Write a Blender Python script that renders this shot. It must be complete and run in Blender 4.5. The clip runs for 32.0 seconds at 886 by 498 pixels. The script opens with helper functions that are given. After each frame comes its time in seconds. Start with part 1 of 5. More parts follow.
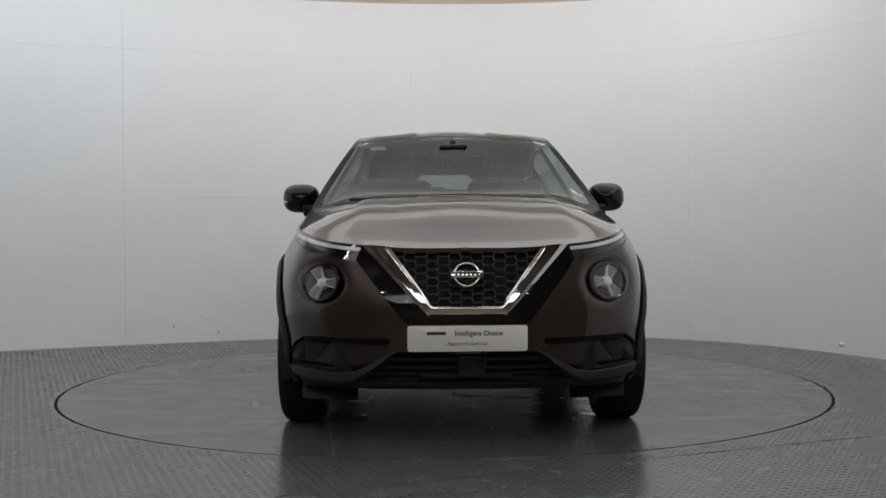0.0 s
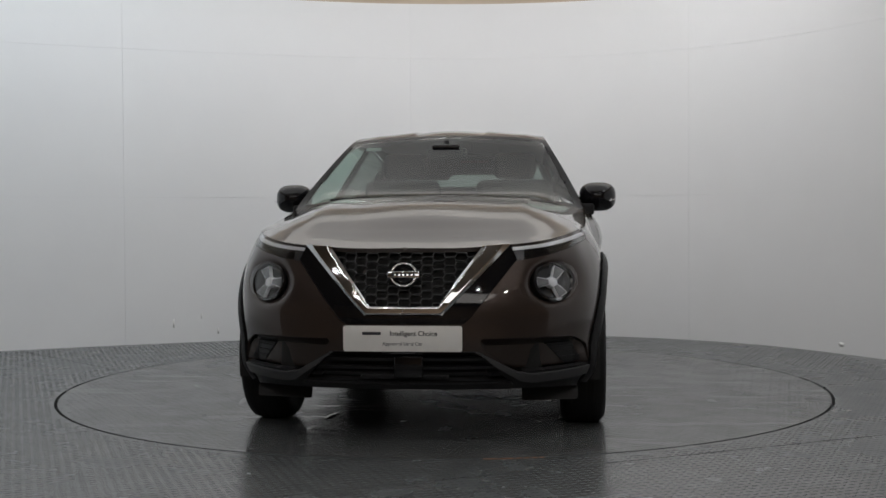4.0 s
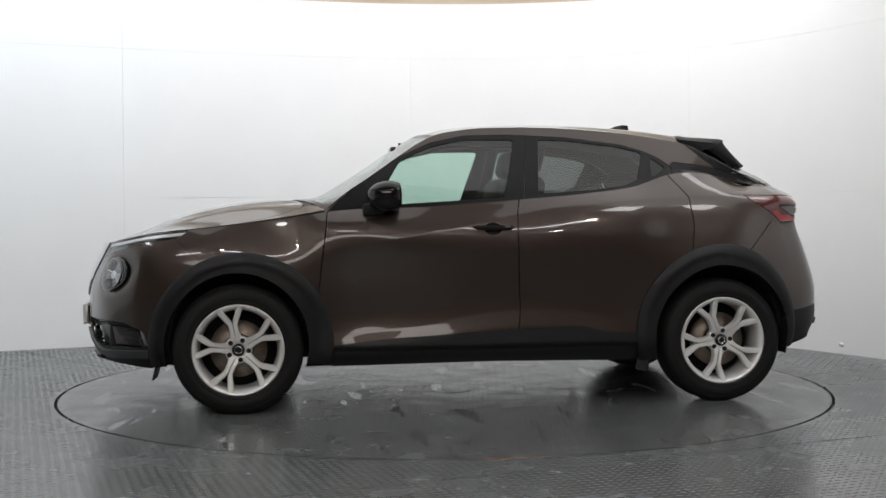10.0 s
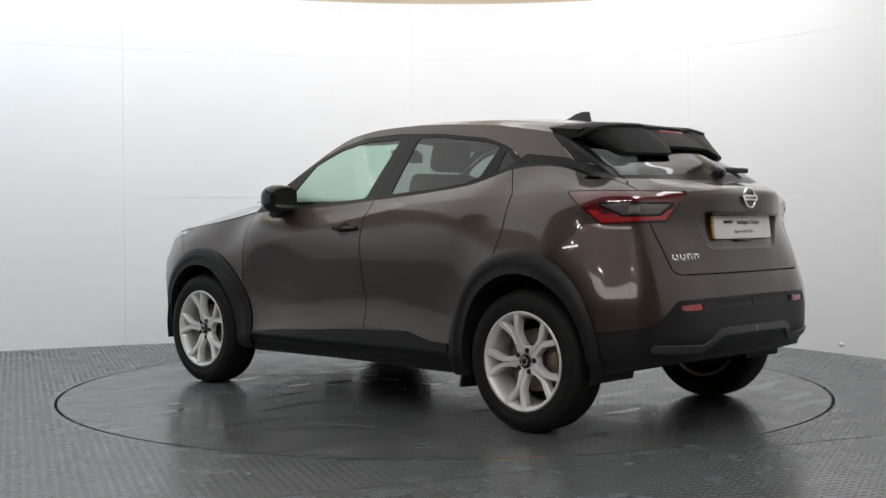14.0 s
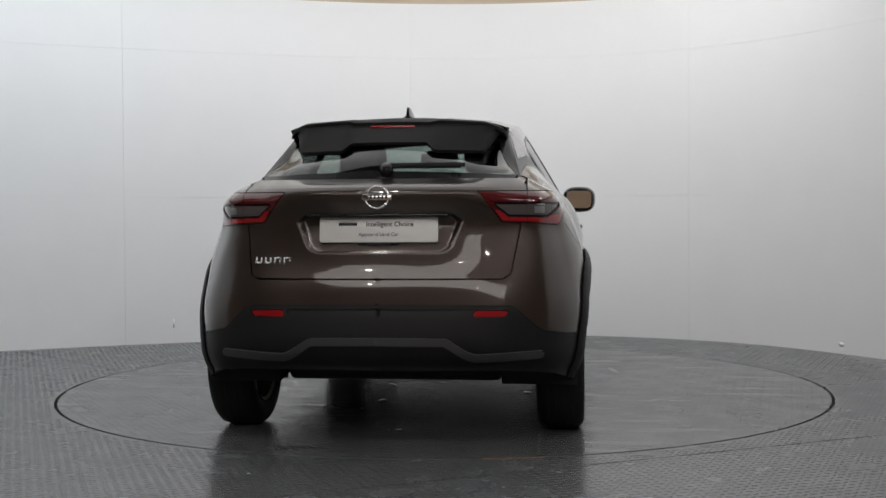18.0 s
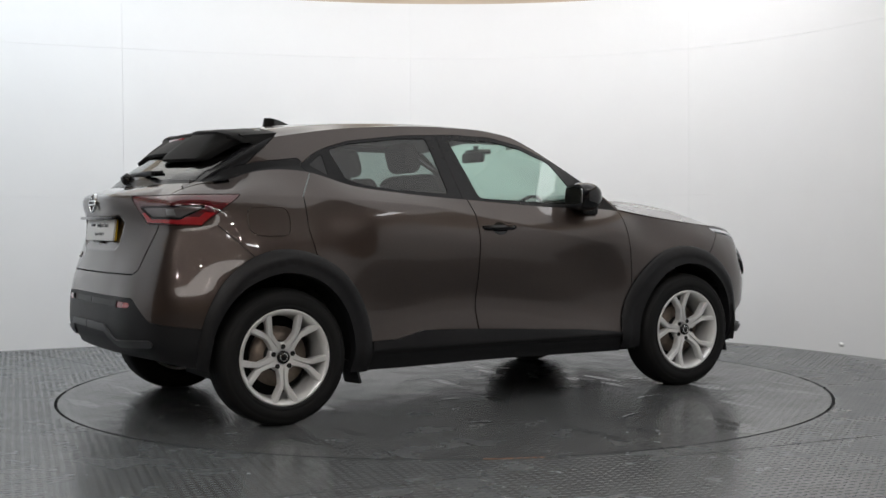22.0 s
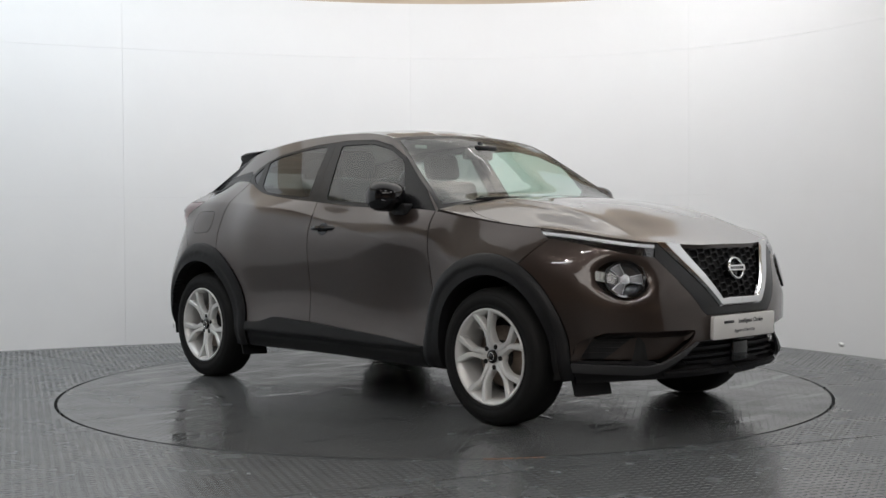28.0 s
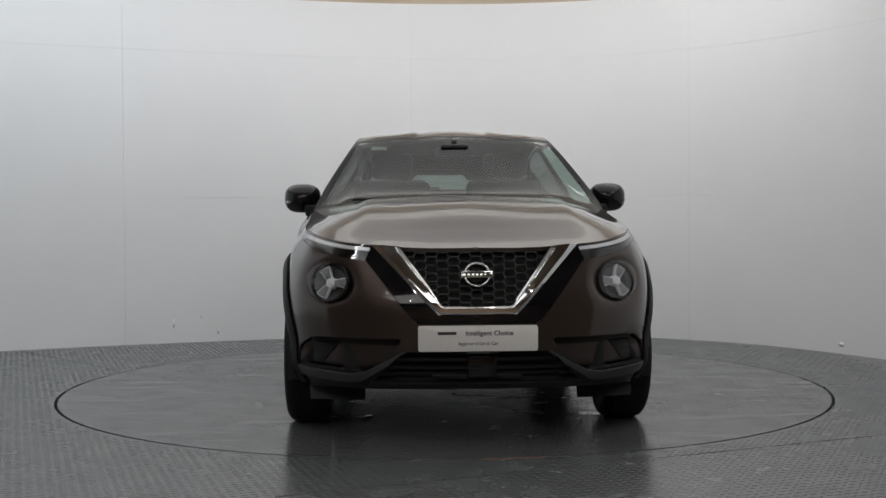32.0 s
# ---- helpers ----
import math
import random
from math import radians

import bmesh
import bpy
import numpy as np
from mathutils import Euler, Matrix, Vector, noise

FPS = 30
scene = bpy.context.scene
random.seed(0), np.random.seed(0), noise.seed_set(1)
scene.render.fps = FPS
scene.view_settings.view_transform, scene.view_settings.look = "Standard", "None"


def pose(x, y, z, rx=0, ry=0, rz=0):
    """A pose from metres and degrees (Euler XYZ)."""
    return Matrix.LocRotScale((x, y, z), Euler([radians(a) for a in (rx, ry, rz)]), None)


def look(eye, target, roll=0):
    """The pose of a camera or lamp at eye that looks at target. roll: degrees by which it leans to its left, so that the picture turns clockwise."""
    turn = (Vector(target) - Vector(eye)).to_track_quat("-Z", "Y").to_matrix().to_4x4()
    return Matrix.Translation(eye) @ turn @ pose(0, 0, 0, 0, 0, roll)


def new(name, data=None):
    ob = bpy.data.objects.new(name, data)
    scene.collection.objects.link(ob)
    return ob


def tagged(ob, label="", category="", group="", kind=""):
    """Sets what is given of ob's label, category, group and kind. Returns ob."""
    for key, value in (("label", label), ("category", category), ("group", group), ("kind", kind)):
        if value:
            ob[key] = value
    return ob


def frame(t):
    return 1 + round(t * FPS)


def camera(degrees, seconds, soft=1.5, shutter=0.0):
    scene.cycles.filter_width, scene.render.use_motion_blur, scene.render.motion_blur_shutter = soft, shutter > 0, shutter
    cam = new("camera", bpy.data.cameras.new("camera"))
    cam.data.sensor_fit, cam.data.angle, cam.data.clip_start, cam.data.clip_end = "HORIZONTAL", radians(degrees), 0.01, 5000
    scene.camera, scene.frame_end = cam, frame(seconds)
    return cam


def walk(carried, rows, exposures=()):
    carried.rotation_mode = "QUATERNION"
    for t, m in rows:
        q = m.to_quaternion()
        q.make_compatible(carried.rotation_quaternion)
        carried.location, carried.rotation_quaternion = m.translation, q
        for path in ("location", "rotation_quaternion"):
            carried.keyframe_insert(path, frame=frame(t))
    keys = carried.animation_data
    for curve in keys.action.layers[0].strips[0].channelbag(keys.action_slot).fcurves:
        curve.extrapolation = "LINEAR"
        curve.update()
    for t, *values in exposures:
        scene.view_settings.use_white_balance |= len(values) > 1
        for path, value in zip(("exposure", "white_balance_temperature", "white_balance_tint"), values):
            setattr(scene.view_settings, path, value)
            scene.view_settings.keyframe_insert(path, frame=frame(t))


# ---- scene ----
# Camera: fixed on a stand, one metre above the floor, looking at the turntable.
cam = camera(41.24, 32.0)
EYE = (0.0, -7.209, 1.004)
AIM = pose(*EYE, 90 - 1.356, 0, 0.033) @ pose(0, 0, 0, 0, 0, -0.315)
EXPOSURE = [(0.0, -0.62), (2.6, -0.62), (4.0, -0.68), (6.0, -0.64), (8.0, -0.08), (10.0, 0.02), (14.0, 0.0), (16.0, -0.25), (18.0, -0.40), (20.0, -0.30), (22.0, -0.1), (26.0, -0.1), (28.0, -0.15), (30.0, -0.46), (32.0, -0.60)]
walk(cam, [(0.0, AIM), (32.0, AIM)], exposures=EXPOSURE)

# Turntable: seconds and heading in degrees.
TURN = [(0, 1.4), (2.5, 1.4), (3, .57), (3.5, -1.72), (4, -6.4), (4.5, -12.0), (5, -18.05), (5.5, -24.19), (6, -30.6), (7, -43.4), (8, -56.1),
        (9, -68.85), (10, -81.7), (11, -94.7), (12, -107.7), (13, -120.9), (14, -134.07), (17, -173.4), (20, -212.59), (23, -251.9),
        (26, -291.1), (28, -317.12), (29, -330.02), (30, -342.99), (30.5, -348.73), (31, -353.3), (31.5, -356.1), (32, -357.33)]
CAR_OFF = (-0.099, 0.051, 0.0)

# ---- light ----
world = bpy.data.worlds.new("world")
scene.world = world
world.use_nodes = True
world.node_tree.nodes["Background"].inputs[0].default_value = (0.5, 0.55, 0.6, 1)
world.node_tree.nodes["Background"].inputs[1].default_value = 0.02


def area_lamp(name, x, y, z, sx, sy, watts, colour, target=None):
    d = bpy.data.lights.new(name, "AREA")
    d.shape, d.size, d.size_y, d.energy, d.color = "RECTANGLE", sx, sy, watts, colour
    ob = new(name, d)
    ob.matrix_world = look((x, y, z), target) if target else pose(x, y, z)
    return ob


WARM, COOL = (0.98, 0.98, 1.0), (0.83, 0.92, 1.0)
for lx in (-2.7, -0.5, 1.7):
    area_lamp("strip_light", lx, -4.3, 3.28, 1.1, 0.10, 7, (0.985, 0.98, 1.0), (lx * 0.5, 0.0, 0.9))
# Added broad panel in place of the lit ceiling, reflected as haze in the glass.
area_lamp("ceiling_fill_over", -0.4, 0.1, 3.38, 7.0, 4.2, 84, (0.98, 0.985, 1.0))
area_lamp("wall_wash_light_back", 0.3, 1.3, 3.32, 3.6, 0.5, 58, WARM, (0.3, 3.1, 1.7))
area_lamp("wall_wash_light_left", -2.7, 0.5, 3.32, 2.2, 0.6, 44, COOL, (-3.7, 1.9, 1.4))
area_lamp("wall_wash_light_right", 2.1, 0.2, 3.32, 2.2, 0.6, 16, WARM, (3.2, 1.4, 1.2))
# Two added fills on the unseen forward walls, so that the flanks reflect brighter.
area_lamp("side_fill_left_front", -3.8, -1.9, 3.32, 0.6, 2.2, 55, COOL, (-5.2, -1.9, 1.6))
area_lamp("side_fill_right_front", 2.6, -2.2, 3.32, 0.6, 2.2, 34, WARM, (3.6, -2.4, 1.5))
# Added fill without a fixture: lifts the workshop reflections and the car's near side.
area_lamp("workshop_fill", -0.5, -8.4, 3.34, 6.0, 3.0, 190, (1.0, 0.96, 0.92))


# ---- materials ----
def mat(name, colour, rough=0.5, metal=0.0, coat=0.0, noise_scale=0.0, vary=0.0, rough_vary=0.0, bump=0.0, bump_scale=0.0, ior=1.5):
    """A principled surface with two scales of uneven colour, gloss and relief."""
    m = bpy.data.materials.new(name)
    m.use_nodes = True
    nt = m.node_tree
    b = nt.nodes["Principled BSDF"]
    b.inputs["Base Color"].default_value = (*colour, 1)
    b.inputs["Roughness"].default_value = rough
    b.inputs["Metallic"].default_value = metal
    b.inputs["Coat Weight"].default_value = coat
    b.inputs["Coat Roughness"].default_value = 0.03
    b.inputs["IOR"].default_value = ior
    tc = nt.nodes.new("ShaderNodeTexCoord")
    if noise_scale:
        fine = nt.nodes.new("ShaderNodeTexNoise")
        fine.inputs["Scale"].default_value = noise_scale
        fine.inputs["Detail"].default_value = 6
        nt.links.new(tc.outputs["Object"], fine.inputs["Vector"])
        broad = nt.nodes.new("ShaderNodeTexNoise")
        broad.inputs["Scale"].default_value = noise_scale * 0.12
        broad.inputs["Detail"].default_value = 3
        nt.links.new(tc.outputs["Object"], broad.inputs["Vector"])
        both = nt.nodes.new("ShaderNodeMath")
        both.operation = "ADD"
        nt.links.new(fine.outputs["Fac"], both.inputs[0])
        nt.links.new(broad.outputs["Fac"], both.inputs[1])
        ramp = nt.nodes.new("ShaderNodeMapRange")
        ramp.inputs["From Min"].default_value, ramp.inputs["From Max"].default_value = 0.6, 1.4
        ramp.inputs["To Min"].default_value, ramp.inputs["To Max"].default_value = 1 - vary, 1 + vary
        nt.links.new(both.outputs[0], ramp.inputs["Value"])
        tint = nt.nodes.new("ShaderNodeMixRGB")
        tint.blend_type = "MULTIPLY"
        tint.inputs["Fac"].default_value = 1
        tint.inputs["Color1"].default_value = (*colour, 1)
        nt.links.new(ramp.outputs[0], tint.inputs["Color2"])
        nt.links.new(tint.outputs[0], b.inputs["Base Color"])
        if rough_vary:
            rr = nt.nodes.new("ShaderNodeMapRange")
            rr.inputs["From Min"].default_value, rr.inputs["From Max"].default_value = 0.6, 1.4
            rr.inputs["To Min"].default_value, rr.inputs["To Max"].default_value = max(rough - rough_vary, 0.02), rough + rough_vary
            nt.links.new(both.outputs[0], rr.inputs["Value"])
            nt.links.new(rr.outputs[0], b.inputs["Roughness"])
    if bump:
        n2 = nt.nodes.new("ShaderNodeTexNoise")
        n2.inputs["Scale"].default_value = bump_scale
        n2.inputs["Detail"].default_value = 4
        nt.links.new(tc.outputs["Object"], n2.inputs["Vector"])
        bp = nt.nodes.new("ShaderNodeBump")
        bp.inputs["Strength"].default_value = 1
        bp.inputs["Distance"].default_value = bump
        nt.links.new(n2.outputs["Fac"], bp.inputs["Height"])
        nt.links.new(bp.outputs[0], b.inputs["Normal"])
    return m


def glass(name, tint, straight=0.08):
    """A thin pane: clear with a tint, its gloss growing towards a grazing view."""
    m = bpy.data.materials.new(name)
    m.use_nodes = True
    nt = m.node_tree
    nt.nodes.remove(nt.nodes["Principled BSDF"])
    t, g, f, mix = (nt.nodes.new("ShaderNode" + k) for k in ("BsdfTransparent", "BsdfGlossy", "LayerWeight", "MixShader"))
    t.inputs["Color"].default_value = (*tint, 1)
    g.inputs["Roughness"].default_value = 0.0
    f.inputs["Blend"].default_value = 0.5
    power, scale = nt.nodes.new("ShaderNodeMath"), nt.nodes.new("ShaderNodeMath")
    power.operation, scale.operation = "POWER", "MULTIPLY_ADD"
    power.inputs[1].default_value = 4.0
    scale.inputs[1].default_value, scale.inputs[2].default_value = 0.9, straight
    nt.links.new(f.outputs["Facing"], power.inputs[0])
    nt.links.new(power.outputs[0], scale.inputs[0])
    nt.links.new(scale.outputs[0], mix.inputs[0])
    nt.links.new(t.outputs[0], mix.inputs[1])
    nt.links.new(g.outputs[0], mix.inputs[2])
    nt.links.new(mix.outputs[0], nt.nodes["Material Output"].inputs[0])
    return m


def glow(name, colour, strength):
    m = mat(name, colour, 0.4)
    b = m.node_tree.nodes["Principled BSDF"]
    b.inputs["Emission Color"].default_value = (*colour, 1)
    b.inputs["Emission Strength"].default_value = strength
    return m


PAINT = mat("brown_metallic_paint", (0.045, 0.032, 0.027), 0.34, 0.62, 1.0, 900, 0.10)
PAINT.node_tree.nodes["Principled BSDF"].inputs["Coat Roughness"].default_value = 0.025
CLAD = mat("black_textured_plastic", (0.011, 0.011, 0.012), 0.45, 0, 0, 700, 0.2, 0.05, 0.0003, 900, 1.33)
GLOSS = mat("gloss_black_plastic", (0.006, 0.006, 0.007), 0.06, 0, 0.0)
GRILLE = mat("black_grille_plastic", (0.010, 0.010, 0.011), 0.38, 0, 0, 400, 0.2, 0.05, 0, 0, 1.36)
SURROUND = mat("satin_black_window_trim", (0.010, 0.010, 0.011), 0.24, 0, 0, 300, 0.15, 0.04, 0, 0, 1.33)
DISH = mat("grey_lamp_bowl", (0.26, 0.265, 0.27), 0.25, 0.3)
BOWL = mat("dark_lamp_bowl", (0.10, 0.102, 0.105), 0.22, 0.5)
SPOILER = mat("matt_black_spoiler", (0.009, 0.009, 0.009), 0.6, 0, 0, 300, 0.15, 0.04, 0, 0, 1.3)
WATER = mat("water_film", (0.05, 0.052, 0.053), 0.04, 0, 0, 30, 0.2, 0.02, 0, 0, 1.45)
RUST = mat("rusty_steel", (0.22, 0.10, 0.05), 0.7, 0, 0, 60, 0.3)
UNDER = mat("black_underbody", (0.008, 0.008, 0.008), 0.8, 0, 0, 60, 0.3)
CHROME = mat("chrome", (0.82, 0.83, 0.84), 0.06, 1.0)
SATIN = mat("satin_grey_trim", (0.055, 0.055, 0.058), 0.40, 0.2, 0, 500, 0.1)
TYRE = mat("tyre_rubber", (0.009, 0.009, 0.009), 0.62, 0, 0, 120, 0.25, 0.08, 0.0005, 400, 1.28)
ALLOY = mat("silver_alloy", (0.70, 0.70, 0.69), 0.38, 0.40, 0.4, 300, 0.05)
STEEL = mat("brake_steel", (0.22, 0.18, 0.15), 0.45, 0.9, 0, 40, 0.3)
CLEAR = glass("clear_glass", (0.70, 0.86, 0.79))
PRIVACY = glass("privacy_glass", (0.32, 0.35, 0.34))
LENS = glass("lamp_lens", (0.92, 0.93, 0.95))
RED = mat("red_lamp_plastic", (0.30, 0.008, 0.012), 0.10, 0, 1.0)
REDDARK = mat("dark_red_lamp_plastic", (0.075, 0.004, 0.007), 0.10, 0, 1.0)
LAMPWHITE = mat("clear_lamp_plastic", (0.12, 0.105, 0.105), 0.16, 0.3, 1.0)
SILVER = mat("lamp_reflector_silver", (0.88, 0.89, 0.90), 0.30, 0.15)
PLATE = mat("white_plate", (0.72, 0.71, 0.69), 0.35, 0, 0.3, 40, 0.03)
PLATEYEL = mat("yellow_plate_edge", (0.65, 0.42, 0.03), 0.4)
INK = mat("dark_print", (0.03, 0.03, 0.035), 0.5)
INKGREY = mat("grey_print", (0.16, 0.16, 0.17), 0.5)
FABRIC = mat("dark_seat_fabric", (0.030, 0.030, 0.032), 0.9, 0, 0, 160, 0.25, 0, 0.001, 600)
DASH = mat("black_dashboard_plastic", (0.02, 0.02, 0.021), 0.6, 0, 0, 200, 0.2)
MIRROR = mat("mirror_glass", (0.85, 0.86, 0.87), 0.02, 1.0)
WALLMAT = mat("white_painted_board", (0.775, 0.78, 0.785), 0.55, 0, 0, 3.0, 0.018, 0.05, 0.0006, 14)
SEAMMAT = mat("grey_board_joint", (0.73, 0.73, 0.72), 0.7, 0, 0, 30, 0.2)
DARKWALL = mat("dark_workshop_wall", (0.42, 0.30, 0.21), 0.8, 0, 0, 2, 0.2)
CEILMAT = mat("warm_white_ceiling", (0.78, 0.72, 0.62), 0.8, 0, 0, 2, 0.05)
WORKCEIL = mat("dark_brown_ceiling", (0.22, 0.15, 0.10), 0.8, 0, 0, 2, 0.1)
# The beige is the warm light at the wall's top, put into the colour.
WARMWALL = mat("warm_lit_upper_wall", (0.50, 0.42, 0.33), 0.8, 0, 0, 3, 0.15)
GAPMAT = mat("black_gap", (0.006, 0.006, 0.006), 0.9)
BULB = glow("white_downlight", (1.0, 0.97, 0.93), 580)


def floor_material(name, colour, rough, puddles):
    """Painted steel plate with scuffs and, on the disc, wet smears."""
    m = mat(name, colour, rough, 0.0, 0.0, 5.0, 0.16, 0.10)
    nt = m.node_tree
    b = nt.nodes["Principled BSDF"]
    tc = nt.nodes.new("ShaderNodeTexCoord")
    if puddles:
        st = nt.nodes.new("ShaderNodeMapping")
        st.inputs["Scale"].default_value = (0.8, 4.2, 1)
        nt.links.new(tc.outputs["Object"], st.inputs["Vector"])
        n = nt.nodes.new("ShaderNodeTexNoise")
        n.inputs["Scale"].default_value = 1.6
        n.inputs["Detail"].default_value = 5
        nt.links.new(st.outputs[0], n.inputs["Vector"])
        cut = nt.nodes.new("ShaderNodeMapRange")
        cut.inputs["From Min"].default_value, cut.inputs["From Max"].default_value = 0.60, 0.635
        nt.links.new(n.outputs["Fac"], cut.inputs["Value"])
        mix = nt.nodes.new("ShaderNodeMix")
        mix.data_type = "FLOAT"
        nt.links.new(cut.outputs[0], mix.inputs["Factor"])
        old = b.inputs["Roughness"].links[0].from_socket
        nt.links.new(old, mix.inputs[2])
        mix.inputs[3].default_value = 0.05
        nt.links.new(mix.outputs[0], b.inputs["Roughness"])
    return m


FLOORMAT = floor_material("grey_painted_tread_plate", (0.094, 0.101, 0.104), 0.26, False)
DISCMAT = floor_material("grey_painted_turntable_plate", (0.088, 0.092, 0.094), 0.22, True)


# ---- mesh tools ----
def part(name, bm, material, parent=None, label="", smooth=True):
    me = bpy.data.meshes.new(name)
    bm.to_mesh(me)
    bm.free()
    me.materials.append(material)
    if smooth:
        for p in me.polygons:
            p.use_smooth = True
    ob = new(name, me)
    if parent:
        ob.parent = parent
    if label:
        ob["label"] = label
    return ob


def sharp(bm, degrees=35):
    """Hard edges where the faces turn by more than that."""
    bm.normal_update()
    lim = radians(degrees)
    for e in bm.edges:
        if len(e.link_faces) == 2 and e.calc_face_angle(0) > lim:
            e.smooth = False
    return bm


def spline(pts):
    """A smooth curve through the points, t from 0 to 1 by chord length."""
    p = np.array(pts, float)
    if p.ndim == 1:
        p = p[:, None]
    s = np.r_[0, np.cumsum(np.maximum(np.linalg.norm(np.diff(p, axis=0), axis=1), 1e-9))]
    s /= s[-1]
    return hermite(s, p)


def hermite(s, p):
    s, p = np.array(s, float), np.array(p, float)
    flat = p.ndim == 1
    if flat:
        p = p[:, None]
    sl = np.diff(p, axis=0) / np.diff(s)[:, None]
    w = np.diff(s)[:, None]
    tan = np.vstack([sl[:1], (sl[:-1] * w[1:] + sl[1:] * w[:-1]) / (w[1:] + w[:-1]), sl[-1:]])

    def at(t):
        t = np.clip(np.asarray(t, float), s[0], s[-1])
        i = np.clip(np.searchsorted(s, t, side="right") - 1, 0, len(s) - 2)
        h = s[i + 1] - s[i]
        k = ((t - s[i]) / h)[..., None]
        hh = h[..., None]
        out = ((1 + 2 * k) * (1 - k) ** 2 * p[i] + k * (1 - k) ** 2 * hh * tan[i] + k * k * (3 - 2 * k) * p[i + 1] + k * k * (k - 1) * hh * tan[i + 1])
        return out[..., 0] if flat else out

    at.knots = s
    return at


def half_spline(pts):
    """A curve that leaves the middle plane square to it; its first point lies there."""
    p = [tuple(q) for q in pts]
    flip = lambda q: (q[0], -q[1], *q[2:])
    full = spline([flip(p[2]), flip(p[1])] + p)
    k = full.knots[2]
    at = lambda t: full(k + (1 - k) * np.asarray(t, float))
    at.knots = (full.knots[2:] - k) / (1 - k)
    return at


class Sheet:
    """A surface of points and faces that can be cut along lines."""

    def __init__(self, v, f):
        self.v, self.f = np.asarray(v, float), f

    def cut(self, field):
        """The side on which the field is positive."""
        val = field(self.v) if len(self.v) else np.zeros(0)
        val = np.where(np.abs(val) < 1e-7, 1e-7, val)
        ins = val > 0
        keep, extra, seen, faces = list(range(len(self.v))), [], {}, []
        n = len(self.v)
        for fc in self.f:
            k = sum(ins[i] for i in fc)
            if k == len(fc):
                faces.append(fc)
            elif k:
                out = []
                for a, b in zip(fc, fc[1:] + fc[:1]):
                    if ins[a]:
                        out.append(a)
                    if ins[a] != ins[b]:
                        key = (a, b) if a < b else (b, a)
                        if key not in seen:
                            q = val[a] / (val[a] - val[b])
                            seen[key] = n + len(extra)
                            extra.append(self.v[a] * (1 - q) + self.v[b] * q)
                        out.append(seen[key])
                if len(out) > 2:
                    faces.append(tuple(out))
        v = np.vstack([self.v, np.array(extra)]) if extra else self.v
        return Sheet(v, faces).tidy()

    def tidy(self):
        used = sorted({i for fc in self.f for i in fc})
        m = {o: i for i, o in enumerate(used)}
        return Sheet(self.v[used] if used else np.zeros((0, 5)), [tuple(m[i] for i in fc) for fc in self.f])

    def normals(self):
        n = np.zeros((len(self.v), 3))
        for fc in self.f:
            p = self.v[list(fc), :3]
            c = np.zeros(3)
            for i in range(1, len(fc) - 1):
                c += np.cross(p[i] - p[0], p[i + 1] - p[0])
            for i in fc:
                n[i] += c
        return n / np.maximum(np.linalg.norm(n, axis=1), 1e-12)[:, None]

    def push(self, d):
        """Moved along its normals."""
        v = self.v.copy()
        v[:, :3] += self.normals() * (d(self.v)[:, None] if callable(d) else d)
        return Sheet(v, self.f)

    def mirror(self):
        v = self.v.copy()
        v[:, 1] *= -1
        return Sheet(v, [fc[::-1] for fc in self.f])

    def rim(self, depth=0.012):
        """Closed towards the inside by a rim along its edge."""
        if not self.f:
            return self
        nrm = self.normals()
        count = {}
        for fc in self.f:
            for a, b in zip(fc, fc[1:] + fc[:1]):
                count[(a, b)] = 1
        v, f, dup = [self.v[:, :3]], list(self.f), {}
        extra = []
        n = len(self.v)
        for a, b in list(count):
            if (b, a) in count or (abs(self.v[a][1]) < 1e-6 and abs(self.v[b][1]) < 1e-6):
                continue
            ids = []
            for i in (a, b):
                if i not in dup:
                    dup[i] = n + len(extra)
                    extra.append(self.v[i, :3])
                    extra.append(self.v[i, :3] - nrm[i] * depth)
                ids.append(dup[i])
            f.append((ids[1], ids[0], ids[0] + 1, ids[1] + 1))
        if extra:
            v.append(np.array(extra))
        return Sheet(np.vstack(v), f)

    def bm3(self, weld=True):
        b = bmesh.new()
        vs = [b.verts.new(p) for p in self.v[:, :3]]
        for fc in self.f:
            try:
                b.faces.new([vs[i] for i in fc])
            except ValueError:
                pass
        if weld:
            mid = [v for v in b.verts if abs(v.co.y) < 1e-5]
            bmesh.ops.remove_doubles(b, verts=mid, dist=1e-5)
        return b


def both(sh):
    """A half sheet and its mirror image as one."""
    m = sh.mirror()
    n = len(sh.v)
    return Sheet(np.vstack([sh.v, m.v]), list(sh.f) + [tuple(i + n for i in fc) for fc in m.f])


def poly(outline, i, j, grow=0.0):
    """Field of a polygon in two of the axes: metres inside its edge."""
    q = np.array(outline, float)

    def at(v):
        p = v[:, (i, j)]
        d = np.full(len(p), 1e9)
        inside = np.zeros(len(p), bool)
        for a, b in zip(q, np.roll(q, -1, axis=0)):
            e = b - a
            k = np.clip(((p - a) @ e) / max(e @ e, 1e-12), 0, 1)
            d = np.minimum(d, np.hypot(*(p - a - k[:, None] * e).T))
            c = (a[1] > p[:, 1]) != (b[1] > p[:, 1])
            with np.errstate(divide="ignore", invalid="ignore"):
                xx = a[0] + (p[:, 1] - a[1]) * e[0] / e[1] if e[1] else np.full(len(p), -1e9)
            inside ^= c & (p[:, 0] < xx)
        return np.where(inside, d, -d) + grow

    return at


